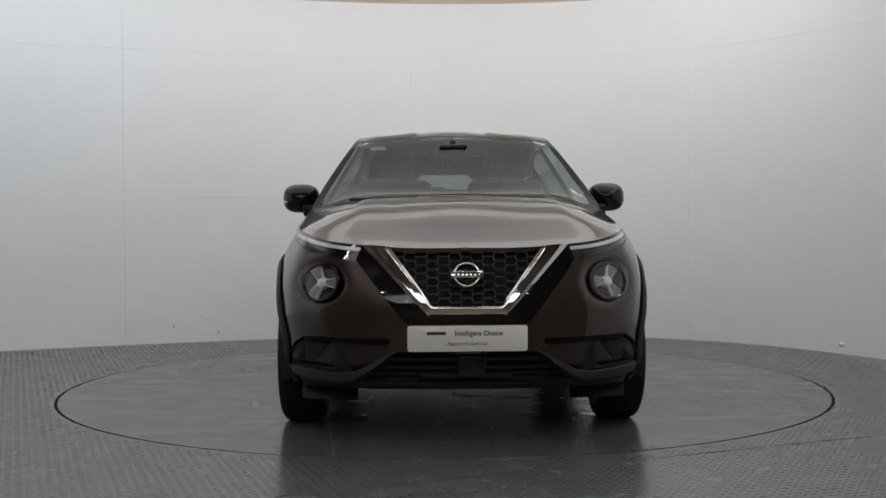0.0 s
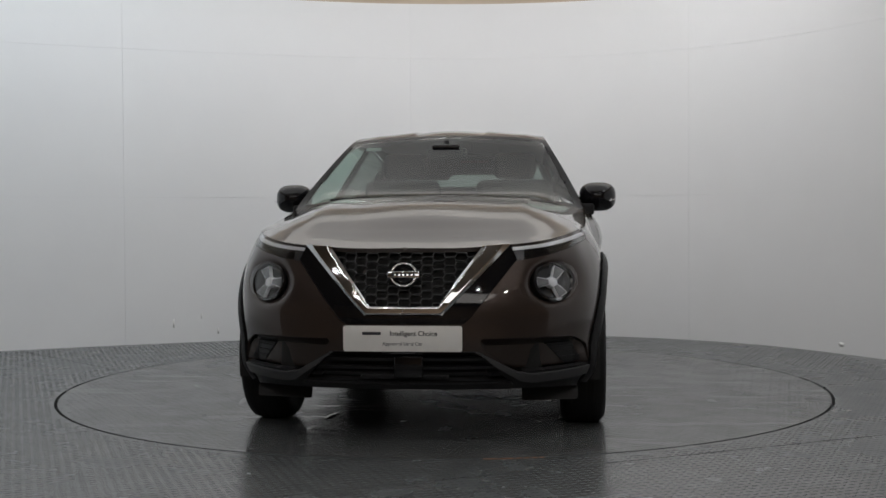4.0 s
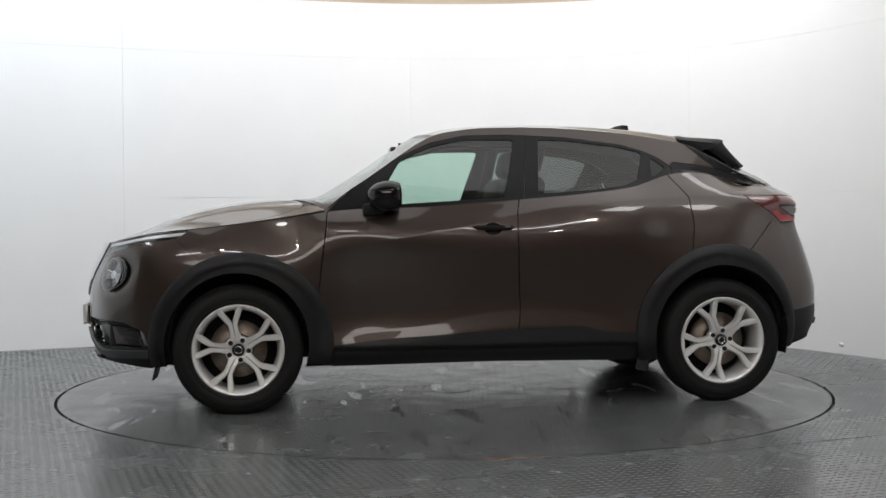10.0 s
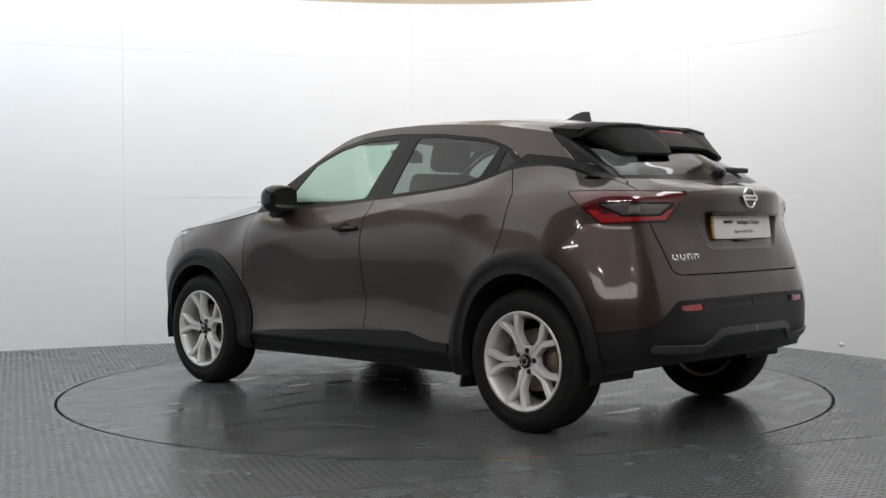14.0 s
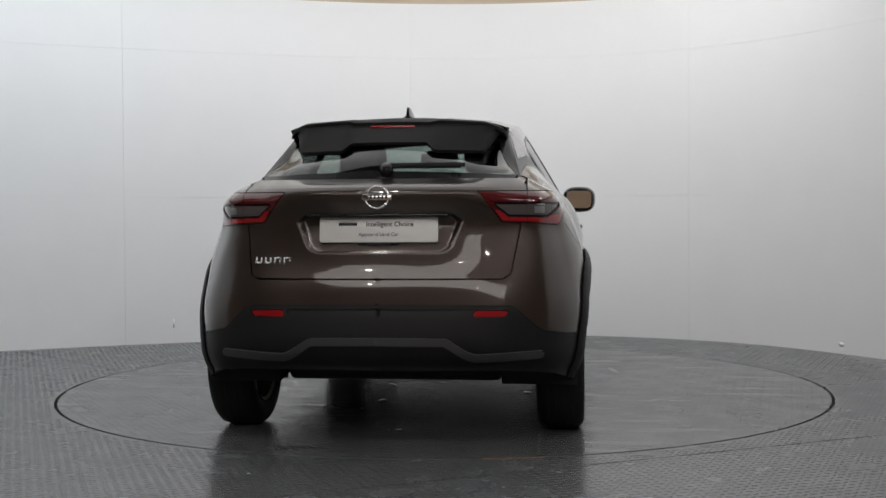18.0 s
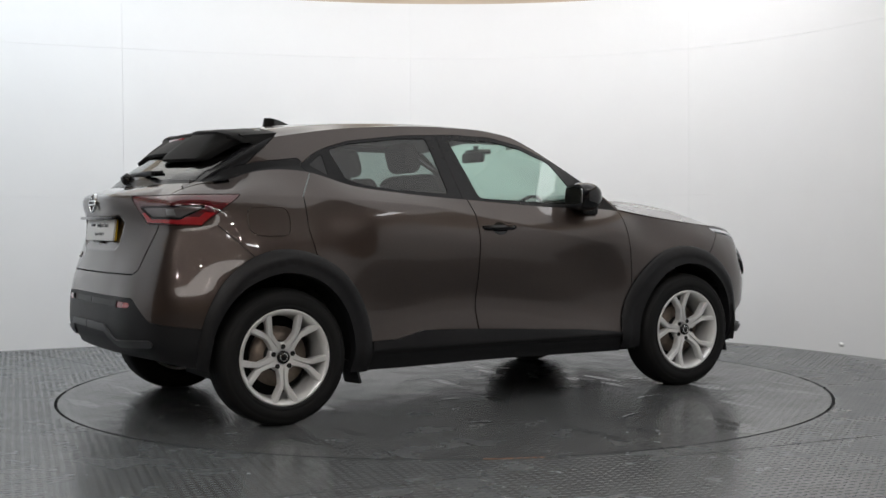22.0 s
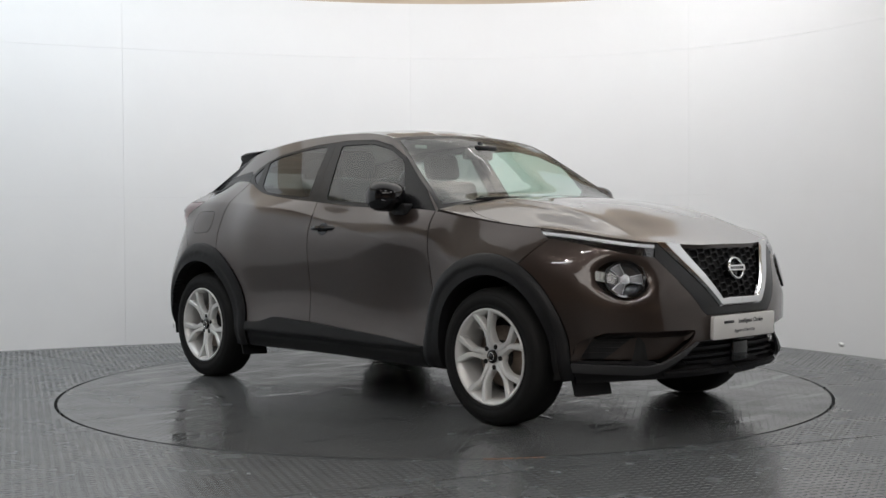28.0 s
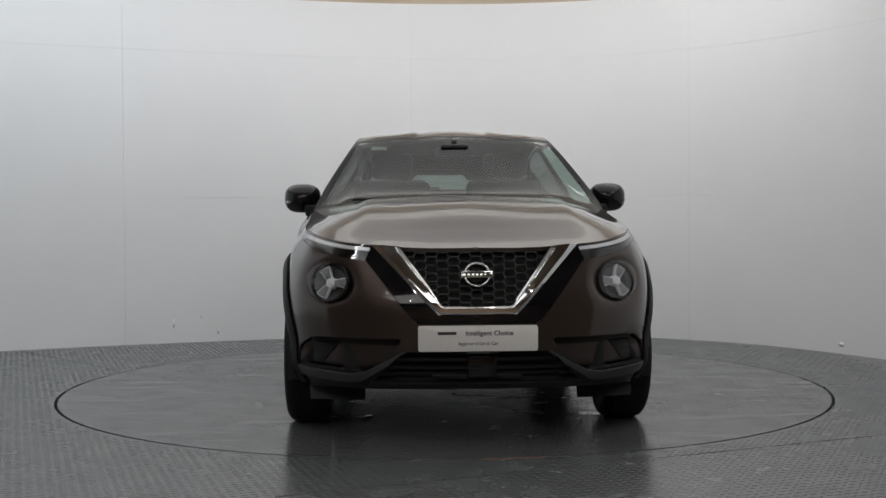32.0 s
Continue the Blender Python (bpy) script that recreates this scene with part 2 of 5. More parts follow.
def rounded(pts, r=0.03, n=4):
    """A polygon with rounded corners."""
    out = []
    m = len(pts)
    for k in range(m):
        p, a, b = Vector(pts[k]), Vector(pts[k - 1]), Vector(pts[(k + 1) % m])
        da, db = a - p, b - p
        q = min(r, da.length * 0.45, db.length * 0.45)
        s, e = p + da.normalized() * q, p + db.normalized() * q
        for i in range(n + 1):
            t = i / n
            out.append(tuple(s * (1 - t) ** 2 + p * (2 * t * (1 - t)) + e * t * t))
    return out


def box(bm, x, y, z, sx, sy, sz, m=None, bevel=0.0, seg=2):
    r = bmesh.ops.create_cube(bm, size=1, matrix=(m or Matrix()) @ Matrix.Translation((x, y, z)) @ Matrix.Diagonal((sx, sy, sz, 1)))
    if bevel:
        es = list({e for v in r["verts"] for e in v.link_edges})
        bmesh.ops.bevel(bm, geom=es, offset=bevel, segments=seg, affect="EDGES", profile=0.5)
    return bm


def lathe(profile, n=64, axis="y"):
    """Rings of (radius, offset) turned about the y axis."""
    bm = bmesh.new()
    rings = []
    for r, o in profile:
        rings.append([bm.verts.new((r * math.cos(2 * math.pi * k / n), o, r * math.sin(2 * math.pi * k / n))) for k in range(n)])
    for a, b in zip(rings, rings[1:]):
        for k in range(n):
            bm.faces.new((a[k], a[(k + 1) % n], b[(k + 1) % n], b[k]))
    return bm


def prism(outline, depth, to_world, bevel=0.0):
    """A flat outline with a thickness. to_world maps (a, b, c) to the place; c runs from 0 to depth."""
    bm = bmesh.new()
    lo = [bm.verts.new(to_world(a, b, 0)) for a, b in outline]
    hi = [bm.verts.new(to_world(a, b, depth)) for a, b in outline]
    n = len(outline)
    bm.faces.new(lo[::-1])
    top = bm.faces.new(hi)
    for k in range(n):
        bm.faces.new((lo[k], lo[(k + 1) % n], hi[(k + 1) % n], hi[k]))
    bmesh.ops.recalc_face_normals(bm, faces=bm.faces)
    if bevel:
        bmesh.ops.bevel(bm, geom=list(top.edges), offset=bevel, segments=2, affect="EDGES", profile=0.5)
    return bm


def tube(points, r, n=8, closed=False):
    """A round bar along the points."""
    bm = bmesh.new()
    pts = [Vector(p) for p in points]
    rings = []
    m = len(pts)
    for i, p in enumerate(pts):
        a, b = (pts[i - 1], pts[(i + 1) % m]) if closed else (pts[max(i - 1, 0)], pts[min(i + 1, m - 1)])
        q = (b - a).to_track_quat("Z", "Y")
        rings.append([bm.verts.new(p + q @ Vector((r * math.cos(2 * math.pi * k / n), r * math.sin(2 * math.pi * k / n), 0))) for k in range(n)])
    for a, b in zip(rings, rings[1:] + (rings[:1] if closed else [])):
        for k in range(n):
            bm.faces.new((a[k], a[(k + 1) % n], b[(k + 1) % n], b[k]))
    if not closed:
        bm.faces.new(rings[0][::-1])
        bm.faces.new(rings[-1])
    return bm


# ---- room ----
RING_R = 2.269
GAP = 0.009


def flat_ring(r0, r1, z, n=128):
    bm = bmesh.new()
    a = [bm.verts.new((r0 * math.cos(2 * math.pi * k / n), r0 * math.sin(2 * math.pi * k / n), z)) for k in range(n)]
    b = [bm.verts.new((r1 * math.cos(2 * math.pi * k / n), r1 * math.sin(2 * math.pi * k / n), z)) for k in range(n)]
    for k in range(n):
        bm.faces.new((a[k], b[k], b[(k + 1) % n], a[(k + 1) % n]))
    return bm, a, b


def make_floor():
    bm, a, b = flat_ring(RING_R + GAP, 14.0, 0.0)
    low = [bm.verts.new(v.co - Vector((0, 0, 0.06))) for v in a]
    n = len(a)
    for k in range(n):
        bm.faces.new((a[(k + 1) % n], low[(k + 1) % n], low[k], a[k]))
    bm.faces.new(low)
    ob = part("floor", bm, FLOORMAT, smooth=False)
    tagged(ob, "dark grey painted steel tread-plate floor", "floor", kind="structure")


def make_turntable():
    base = tagged(new("turntable"), "dark grey round steel turntable with wet smears, flush with the floor", "turntable")
    n = 128
    bm = bmesh.new()
    top = [bm.verts.new(((RING_R - GAP) * math.cos(2 * math.pi * k / n), (RING_R - GAP) * math.sin(2 * math.pi * k / n), 0)) for k in range(n)]
    low = [bm.verts.new(v.co - Vector((0, 0, 0.05))) for v in top]
    bm.faces.new(top)
    bm.faces.new(low[::-1])
    for k in range(n):
        bm.faces.new((top[k], low[k], low[(k + 1) % n], top[(k + 1) % n]))
    part("plate", bm, DISCMAT, base, smooth=False)
    return base


WALL_LINE = [(-5.15, -3.0), (-5.2, -1.0), (-5.0, 0.4), (-4.4, 1.45), (-3.493, 2.026), (-2.5, 2.484), (-1.435, 2.868), (-0.35, 3.12), (0.7, 3.13), (1.4, 2.97),
             (1.731, 2.816), (2.366, 2.363), (2.984, 1.481), (3.145, 1.154), (3.42, 0.2), (3.55, -0.8), (3.6, -1.9), (3.6, -3.0), (3.6, -3.8)]
WALL_H = 3.4
BOARD = 2.44
BOARD_TOP = 2.905


def make_walls():
    c = spline(WALL_LINE)
    ts = np.linspace(0, 1, 801)
    p = c(ts)
    run = np.r_[0, np.cumsum(np.linalg.norm(np.diff(p, axis=0), axis=1))]
    tan = np.gradient(p, axis=0)
    nrm = np.stack([-tan[:, 1], tan[:, 0]], 1) / np.linalg.norm(tan, axis=1)[:, None]

    def place(s):
        return np.array([np.interp(s, run, p[:, 0]), np.interp(s, run, p[:, 1])]), np.array([np.interp(s, run, nrm[:, 0]), np.interp(s, run, nrm[:, 1])])

    def strip(s0, s1, z0, z1, front, back):
        bm = bmesh.new()
        rows = []
        for s in np.linspace(s0, s1, max(int((s1 - s0) / 0.08), 2)):
            q, n = place(s)
            a, d = q + n * front, q + n * back
            rows.append([bm.verts.new((*a, z0)), bm.verts.new((*a, z1)), bm.verts.new((*d, z1)), bm.verts.new((*d, z0))])
        for a, d in zip(rows, rows[1:]):
            for k in range(4):
                bm.faces.new((a[k], a[(k + 1) % 4], d[(k + 1) % 4], d[k]))
        bm.faces.new(rows[0])
        bm.faces.new(rows[-1][::-1])
        bmesh.ops.recalc_face_normals(bm, faces=bm.faces)
        return sharp(bm)

    wall = tagged(part("wall_back", strip(0, run[-1], -0.05, BOARD_TOP, 0.014, 0.11), SEAMMAT), "curved white painted board wall with faint joints", "wall", kind="structure")
    joint = run[np.argmin(np.hypot(*(p - (-2.62, 2.43)).T))]
    first = joint % BOARD - BOARD
    for k in range(int(run[-1] / BOARD) + 2):
        s0, s1 = max(first + k * BOARD, 0), min(first + (k + 1) * BOARD, run[-1])
        if s1 - s0 < 0.05:
            continue
        for z0, z1 in ((-0.04, 1.213), (1.213, 2.428), (2.428, BOARD_TOP)):
            lift = random.uniform(0, 0.0016)
            part("board", strip(s0 + 0.0007, s1 - 0.0007, z0 + 0.0007, z1 - 0.0007, 0.002 - lift, 0.014), WALLMAT, wall)
    for x, z, w, h in ((-2.247, .164, .012, .07), (-2.033, .222, .010, .05), (-1.914, .09, .014, .05), (2.95, .07, .05, .03)):
        s = run[np.argmin(np.abs(p[:, 0] - x) + (p[:, 1] < 0.3) * 9)]
        part("scuff_mark", strip(s - w / 2, s + w / 2, z - h / 2, z + h / 2, -0.0012, 0.003), SEAMMAT, wall)
    # Upper wall strip, tinted beige for the warm light there and in the bonnet's reflection.
    tagged(part("wall_upper", strip(0, run[-1], BOARD_TOP + 0.002, WALL_H, 0.03, 0.11), WARMWALL), "wall strip above the white boards, the warm light on it painted beige", "wall", kind="structure")
    bm = bmesh.new()
    for x0, y0, x1, y1 in ((-8.1, -3.0, -8.1, -13), (-8.1, -13, 6.9, -13), (6.9, -13, 6.9, -3.8), (6.9, -3.8, 3.72, -3.8), (-8.1, -3.0, -5.25, -3.0)):
        box(bm, (x0 + x1) / 2, (y0 + y1) / 2, WALL_H / 2, abs(x1 - x0) + 0.1, abs(y1 - y0) + 0.1, WALL_H)
    tagged(part("wall_workshop", bm, DARKWALL, smooth=False), "dark workshop wall behind the stage", "wall", kind="structure")
    bm = bmesh.new()
    box(bm, -0.6, 0.6, WALL_H + 0.06, 16, 7.2, 0.1)
    tagged(part("ceiling", bm, CEILMAT, smooth=False), "plain warm white ceiling above the stage", "ceiling", kind="structure")
    bm = bmesh.new()
    box(bm, -0.6, -8.4, WALL_H + 0.06, 16, 10.78, 0.1)
    tagged(part("ceiling_workshop", bm, WORKCEIL, smooth=False), "plain dark brown ceiling of the workshop", "ceiling", kind="structure")


def tread(name, inside_of, height, label, parent=None, turn=20.0, material=None):
    """Rolled lozenges on the steel plate, in alternate directions."""
    pitch = 0.039
    n = int(4.8 / pitch)
    ij = np.array([(i, j) for i in range(-n, n + 1) for j in range(-n, n + 1)], float)
    c = ij * pitch
    a = radians(turn)
    c = np.stack([c[:, 0] * math.cos(a) - c[:, 1] * math.sin(a), c[:, 0] * math.sin(a) + c[:, 1] * math.cos(a)], 1)
    c[:, 1] -= 0.6
    odd = (ij.sum(1) % 2).astype(bool)
    keep = inside_of(c)
    c, odd = c[keep], odd[keep]
    ang = np.where(odd, radians(16), radians(-16)) + a
    d, e = np.stack([np.cos(ang), np.sin(ang)], 1), np.stack([-np.sin(ang), np.cos(ang)], 1)
    pts = []
    for l, w, z in ((-.0165, 0, .0001), (0, -.0060, .0001), (.0165, 0, .0001), (0, .0060, .0001), (-.008, 0, height), (.008, 0, height)):
        pts.append(np.column_stack([c + d * l + e * w, np.full(len(c), z)]))
    v = np.stack(pts, 1).reshape(-1, 3)
    base = np.arange(len(c)) * 6
    f = np.concatenate([np.stack([base + k for k in q], 1) for q in ((0, 1, 4), (2, 3, 5), (3, 0, 4), (1, 2, 5))]).tolist()
    f += np.concatenate([np.stack([base + k for k in q], 1) for q in ((1, 5, 4), (3, 4, 5))]).tolist()
    me = bpy.data.meshes.new(name)
    me.from_pydata(v.tolist(), [], f)
    me.materials.append(material)
    ob = new(name, me)
    if parent:
        ob.parent = parent
        ob["kind"] = "stuff"
        ob["label"] = label
    else:
        tagged(ob, label, "floor", kind="stuff")
    return ob


make_floor()
turntable = make_turntable()
make_walls()
wall_y = spline(WALL_LINE)(np.linspace(.3, 1, 300))
tread("floor_tread", lambda c: (np.hypot(c[:, 0], c[:, 1]) > RING_R + .04) & (np.abs(c[:, 0]) < 4.2) & (c[:, 1] > -4.3)
      & (c[:, 1] < np.interp(c[:, 0], wall_y[:, 0], wall_y[:, 1]) - .06) & (c[:, 0] < 2.95), .0013, "raised lozenges of the grey tread-plate floor", material=FLOORMAT)
tread("tread", lambda c: np.hypot(c[:, 0], c[:, 1]) < RING_R - .05, .0006, "worn raised lozenges of the turntable plate", turntable, 35.0, DISCMAT)



def puddle(x, y, length, width, angle, seed):
    """A thin film of water with a ragged edge, highest in its middle."""
    rnd = random.Random(seed)
    n = 40
    bm = bmesh.new()
    m = Matrix.Translation((x, y, 0)) @ pose(0, 0, 0, 0, 0, angle)
    wob = [(rnd.uniform(.08, .30) / k, rnd.uniform(0, 6.28), k) for k in (2, 3, 5, 7, 11)]
    rows = []
    for f, z in ((1.0, .0002), (.93, .0009), (.4, .0011)):
        row = []
        for i in range(n):
            t = 2 * math.pi * i / n
            r = f * (1 + sum(a * math.sin(k * t + p) for a, p, k in wob))
            row.append(bm.verts.new(m @ Vector((length / 2 * r * math.cos(t), width / 2 * r * math.sin(t), z))))
        rows.append(row)
    for a, e in zip(rows, rows[1:]):
        for i in range(n):
            bm.faces.new((a[i], a[(i + 1) % n], e[(i + 1) % n], e[i]))
    bm.faces.new(rows[-1])
    part("puddle", bm, WATER, turntable, "thin film of water on the plate")


# Streaks lie along one direction of the plate, where the water was wiped.
for k, (px, py, pl, pw, pa) in enumerate(((.381, .999, .24, .13, 100), (.46, .944, .16, .06, 120), (.926, .018, .34, .022, 107), (.932, .276, .30, .03, 104), (1.339, .668, .22, .016, 108),
                                          (1.337, 1.128, .20, .018, 106), (.272, .678, .13, .05, 95), (-.524, .308, .12, .05, 110), (.31, .041, .18, .03, 112), (-1.25, .55, .16, .05, 70),
                                          (-1.05, -.75, .30, .04, 100), (-.45, -1.2, .22, .05, 85), (.75, -1.15, .16, .06, 60), (-1.5, -.2, .18, .03, 120), (1.55, -.55, .14, .05, 90))):
    puddle(px, py, pl, pw, pa, k + 3)

# joints between the floor's steel sheets, and a rusty shim at the disc's edge
floor_ob = bpy.data.objects["floor"]
SHEET_LINES = [((-.62, -2.93), (2.75, -1.45)), ((-4.0, -1.9), (-2.35, -1.15)), ((-3.3, 2.0), (-2.2, .75))]
for (x0, y0), (x1, y1) in SHEET_LINES:
    bm = bmesh.new()
    box(bm, 0, 0, 0, math.hypot(x1 - x0, y1 - y0), .004, .0012, Matrix.Translation(((x0 + x1) / 2, (y0 + y1) / 2, .0004)) @ pose(0, 0, 0, 0, 0, math.degrees(math.atan2(y1 - y0, x1 - x0))))
    part("sheet_joint", bm, GAPMAT, floor_ob, smooth=False)
bm = bmesh.new()
for k in range(8):
    box(bm, RING_R + .006, 0, .0008, .009, .034 - .002 * k, .0025, pose(0, 0, 0, 0, 0, -85.5 + .85 * k))
part("rusty_shim", bm, RUST, floor_ob, smooth=False)

# ---- car: shape ----
# Plan outline of the left half at its widest, from the nose to the tail.
OUT = [(2.165, 0), (2.155, .25), (2.105, .45), (2.0, .66), (1.86, .79), (1.70, .855), (1.5, .885), (1.318, .893), (1.0, .888), (.85, .885), (.3, .885),
       (-.2, .885), (-.6, .888), (-.85, .893), (-1.1, .903), (-1.318, .91), (-1.55, .90), (-1.75, .86), (-1.89, .77), (-1.97, .6), (-2.02, .3), (-2.03, 0)]
# Height of the belt line and how far in from the outline it lies, at each of these places.
BELT_Z = [.885, .885, .895, .915, .94, .957, .972, .99, 1.032, 1.056, 1.083, 1.12, 1.155, 1.19, 1.265, 1.267, 1.215, 1.205, 1.20, 1.197, 1.195, 1.195]
BELT_D = [-.085, -.085, -.085, -.085, -.10, -.095, -.092, -.092, -.085, -.087, -.09, -.105, -.13, -.165, -.255, -.29, -.31, -.26, -.28, -.22, -.19, -.17]
# Upright profiles (height, offset from the outline).
NOSE = [(.22, -.10), (.30, -.03), (.42, 0), (.55, 0), (.62, -.002), (.73, -.03), (.81, -.06)]
HEAD = [(.22, -.13), (.30, -.04), (.42, -.01), (.55, 0), (.65, 0), (.75, -.02), (.84, -.05)]
CORNER = [(.22, -.10), (.31, -.03), (.45, -.015), (.60, 0), (.72, -.005), (.82, -.03), (.90, -.065)]
WING = [(.22, -.06), (.36, -.02), (.50, 0), (.70, 0), (.82, -.01), (.90, -.04)]
DOOR = [(.22, -.08), (.30, -.02), (.36, -.022), (.45, -.030), (.56, -.031), (.66, -.023), (.77, -.008), (.87, 0), (.95, -.012), (1.0, -.035)]
REAR_DOOR = [(.22, -.08), (.30, -.02), (.36, -.020), (.45, -.028), (.56, -.029), (.66, -.021), (.77, -.006), (.87, 0), (.97, -.01), (1.04, -.035), (1.10, -.07)]
QUARTER = [(.22, -.08), (.36, -.02), (.50, 0), (.68, .005), (.80, -.005), (.90, -.03), (.98, -.06), (1.07, -.10), (1.14, -.15)]
REAR_CORNER = [(.25, -.10), (.36, -.02), (.50, 0), (.64, 0), (.72, -.02), (.86, -.06), (.98, -.10), (1.13, -.115)]
REAR_SIDE = [(.25, -.2), (.33, -.08), (.42, .01), (.52, .02), (.64, .012), (.73, -.01), (.86, -.055), (.98, -.10), (1.14, -.13)]
TAIL = [(.28, -.2), (.34, -.08), (.42, 0), (.55, .01), (.64, -.004), (.72, -.012), (.78, -.028), (.90, -.045), (1.03, -.045), (1.10, -.025), (1.15, -.035)]
STATION = [NOSE] * 3 + [HEAD] + [CORNER] * 2 + [WING] * 3 + [DOOR] * 3 + [REAR_DOOR] * 2 + [QUARTER] * 3 + [REAR_CORNER] * 2 + [REAR_SIDE] + [TAIL] * 2
GLASS_Y = hermite([-2.0, -1.66, -1.45, -1.168, -.9, -.6, -.2, .3, .86, 1.1], [.575, .628, .672, .728, .762, .782, .79, .788, .767, .74])


def glass_y(x, z):
    """Half width of the greenhouse at a place along the car and a height."""
    return GLASS_Y(np.asarray(x, float)) - 0.55 * (z - 1.12) - 0.10 * (z - 1.12) ** 2


for k in range(9, 17):
    BELT_D[k] = float(glass_y(OUT[k][0], BELT_Z[k])) - OUT[k][1]
flip2 = lambda q: (q[0], -q[1])
full_outline = spline([flip2(OUT[1])] + OUT + [flip2(OUT[-2])])
K0, K1 = full_outline.knots[1], full_outline.knots[-2]
outline = lambda u: full_outline(K0 + (K1 - K0) * np.asarray(u, float))
KN = (full_outline.knots[1:-1] - K0) / (K1 - K0)
belt_z, belt_d = hermite(KN, BELT_Z), hermite(KN, BELT_D)
LOW_Z = hermite([-2.2, -1.95, -1.75, -1.6, -.9, 0, .9, 1.75, 1.95, 2.2], [.35, .345, .30, .27, .24, .245, .235, .235, .25, .262])


def z_low(u):
    return LOW_Z(outline(u)[..., 0])


PROFILES = [hermite([z for z, _ in st] + [bz], [d for _, d in st] + [bd]) for st, bz, bd in zip(STATION, BELT_Z, BELT_D)]
LEVELS = np.linspace(0, 1, 61)
NET = np.array([pr(zl + LEVELS * (bz - zl)) for pr, bz, zl in zip(PROFILES, BELT_Z, z_low(KN))])


def soften(a, sigma):
    """Blurred along its first axis, the ends held."""
    r = int(3 * sigma) + 1
    w = np.exp(-0.5 * (np.arange(-r, r + 1) / sigma) ** 2)
    w /= w.sum()
    b = np.concatenate([a[r:0:-1], a, a[-2:-r - 2:-1]])
    return sum(w[k] * b[k:k + len(a)] for k in range(2 * r + 1))


FINE_U = np.linspace(0, 1, 401)
DENSE = soften(hermite(KN, NET)(FINE_U), 5.0)
top_fade = np.clip((60 - np.arange(61)) / 8, 0, 1)
DENSE = DENSE + (soften(DENSE.T, 1.6).T - DENSE) * top_fade
net_at = hermite(FINE_U, DENSE)
low_crease = hermite([-2.2, -.9, -.67, -.37, -.1, .39, .63, .9, 2.3], [.45, .45, .483, .526, .520, .443, .409, .38, .38])


shoulder = hermite([-2.2, -1.65, -1.15, -.74, -.43, -.18, .25, .65, 1.0, 2.3], [1.12, 1.134, 1.132, 1.105, 1.08, 1.037, .955, .88, .84, .80])


def lower(u, v):
    """The body's flank: u from nose to tail, v from the sill to the belt."""
    p = outline(u)
    e = 1e-3
    t = outline(np.minimum(u + e, 1)) - outline(np.maximum(u - e, 0))
    n = np.stack([t[:, 1], -t[:, 0]], 1)
    n /= np.linalg.norm(n, axis=1)[:, None]
    n[(u < 1e-9)] = (1, 0)
    n[(u > 1 - 1e-9)] = (-1, 0)
    rows = net_at(u)
    k = v * 60
    i = np.clip(k.astype(int), 0, 59)
    q = k - i
    idx = np.arange(len(u))
    d = rows[idx, i] * (1 - q) + rows[idx, i + 1] * q
    zl = z_low(u)
    bz = belt_z(u)
    z = zl + v * (bz - zl)
    zc = shoulder(p[:, 0])
    fade = np.clip((0.95 - p[:, 0]) / 0.45, 0, 1) * np.clip((p[:, 0] + 1.75) / 0.5, 0, 1)
    tent = np.where(z < zc, np.clip(1 - (zc - z) / 0.15, 0, 1) ** 1.6, np.clip(1 - (z - zc) / np.maximum(0.95 * (bz - zc), 0.01), 0, 1))
    d = d + 0.011 * fade * tent
    zl2 = low_crease(p[:, 0])
    fade2 = np.clip((0.86 - p[:, 0]) / 0.22, 0, 1) * np.clip((p[:, 0] + 0.86) / 0.22, 0, 1)
    d = d + fade2 * (0.009 * np.clip((zl2 - z) / 0.085, 0, 1) - 0.005 * np.exp(-((z - zl2 - 0.07) / 0.07) ** 2))
    xy = p + n * d[:, None]
    y = np.where((u < 1e-9) | (u > 1 - 1e-9), 0, xy[:, 1])
    return np.stack([xy[:, 0], y, z], 1)


def belt(u):
    u = np.atleast_1d(np.asarray(u, float))
    return lower(u, np.ones_like(u))


def coons(c0, c1, d0, d1, bulge=None):
    """A patch between four edges: c0(u) at v=0, c1(u) at v=1, d0(v) at u=0, d1(v) at u=1, level across v=1."""

    def at(u, v):
        a, b, c, d = c0(u), c1(u), d0(v), d1(v)
        p00, p10 = c0(np.zeros(1)), c0(np.ones(1))
        p01, p11 = c1(np.zeros(1)), c1(np.ones(1))
        U, V = u[:, None], 1 - (1 - v[:, None]) ** 2
        p = (1 - V) * a + V * b + (1 - U) * c + U * d - ((1 - U) * (1 - V) * p00 + U * (1 - V) * p10 + (1 - U) * V * p01 + U * V * p11)
        return p + bulge(u, v) if bulge else p

    return at


def between(func, a, b):
    return lambda t: func(a + (b - a) * np.asarray(t, float))


def u_at(x, lo=0.0, hi=1.0):
    """Where along the outline the belt passes x."""
    us = np.linspace(lo, hi, 4001)
    return us[np.argmin(np.abs(belt(us)[:, 0] - x))]


U_CORNER, U_COWL, U_TAILSIDE = u_at(1.80, .1, .4), u_at(.86, .2, .6), u_at(-1.66, .6, .85)

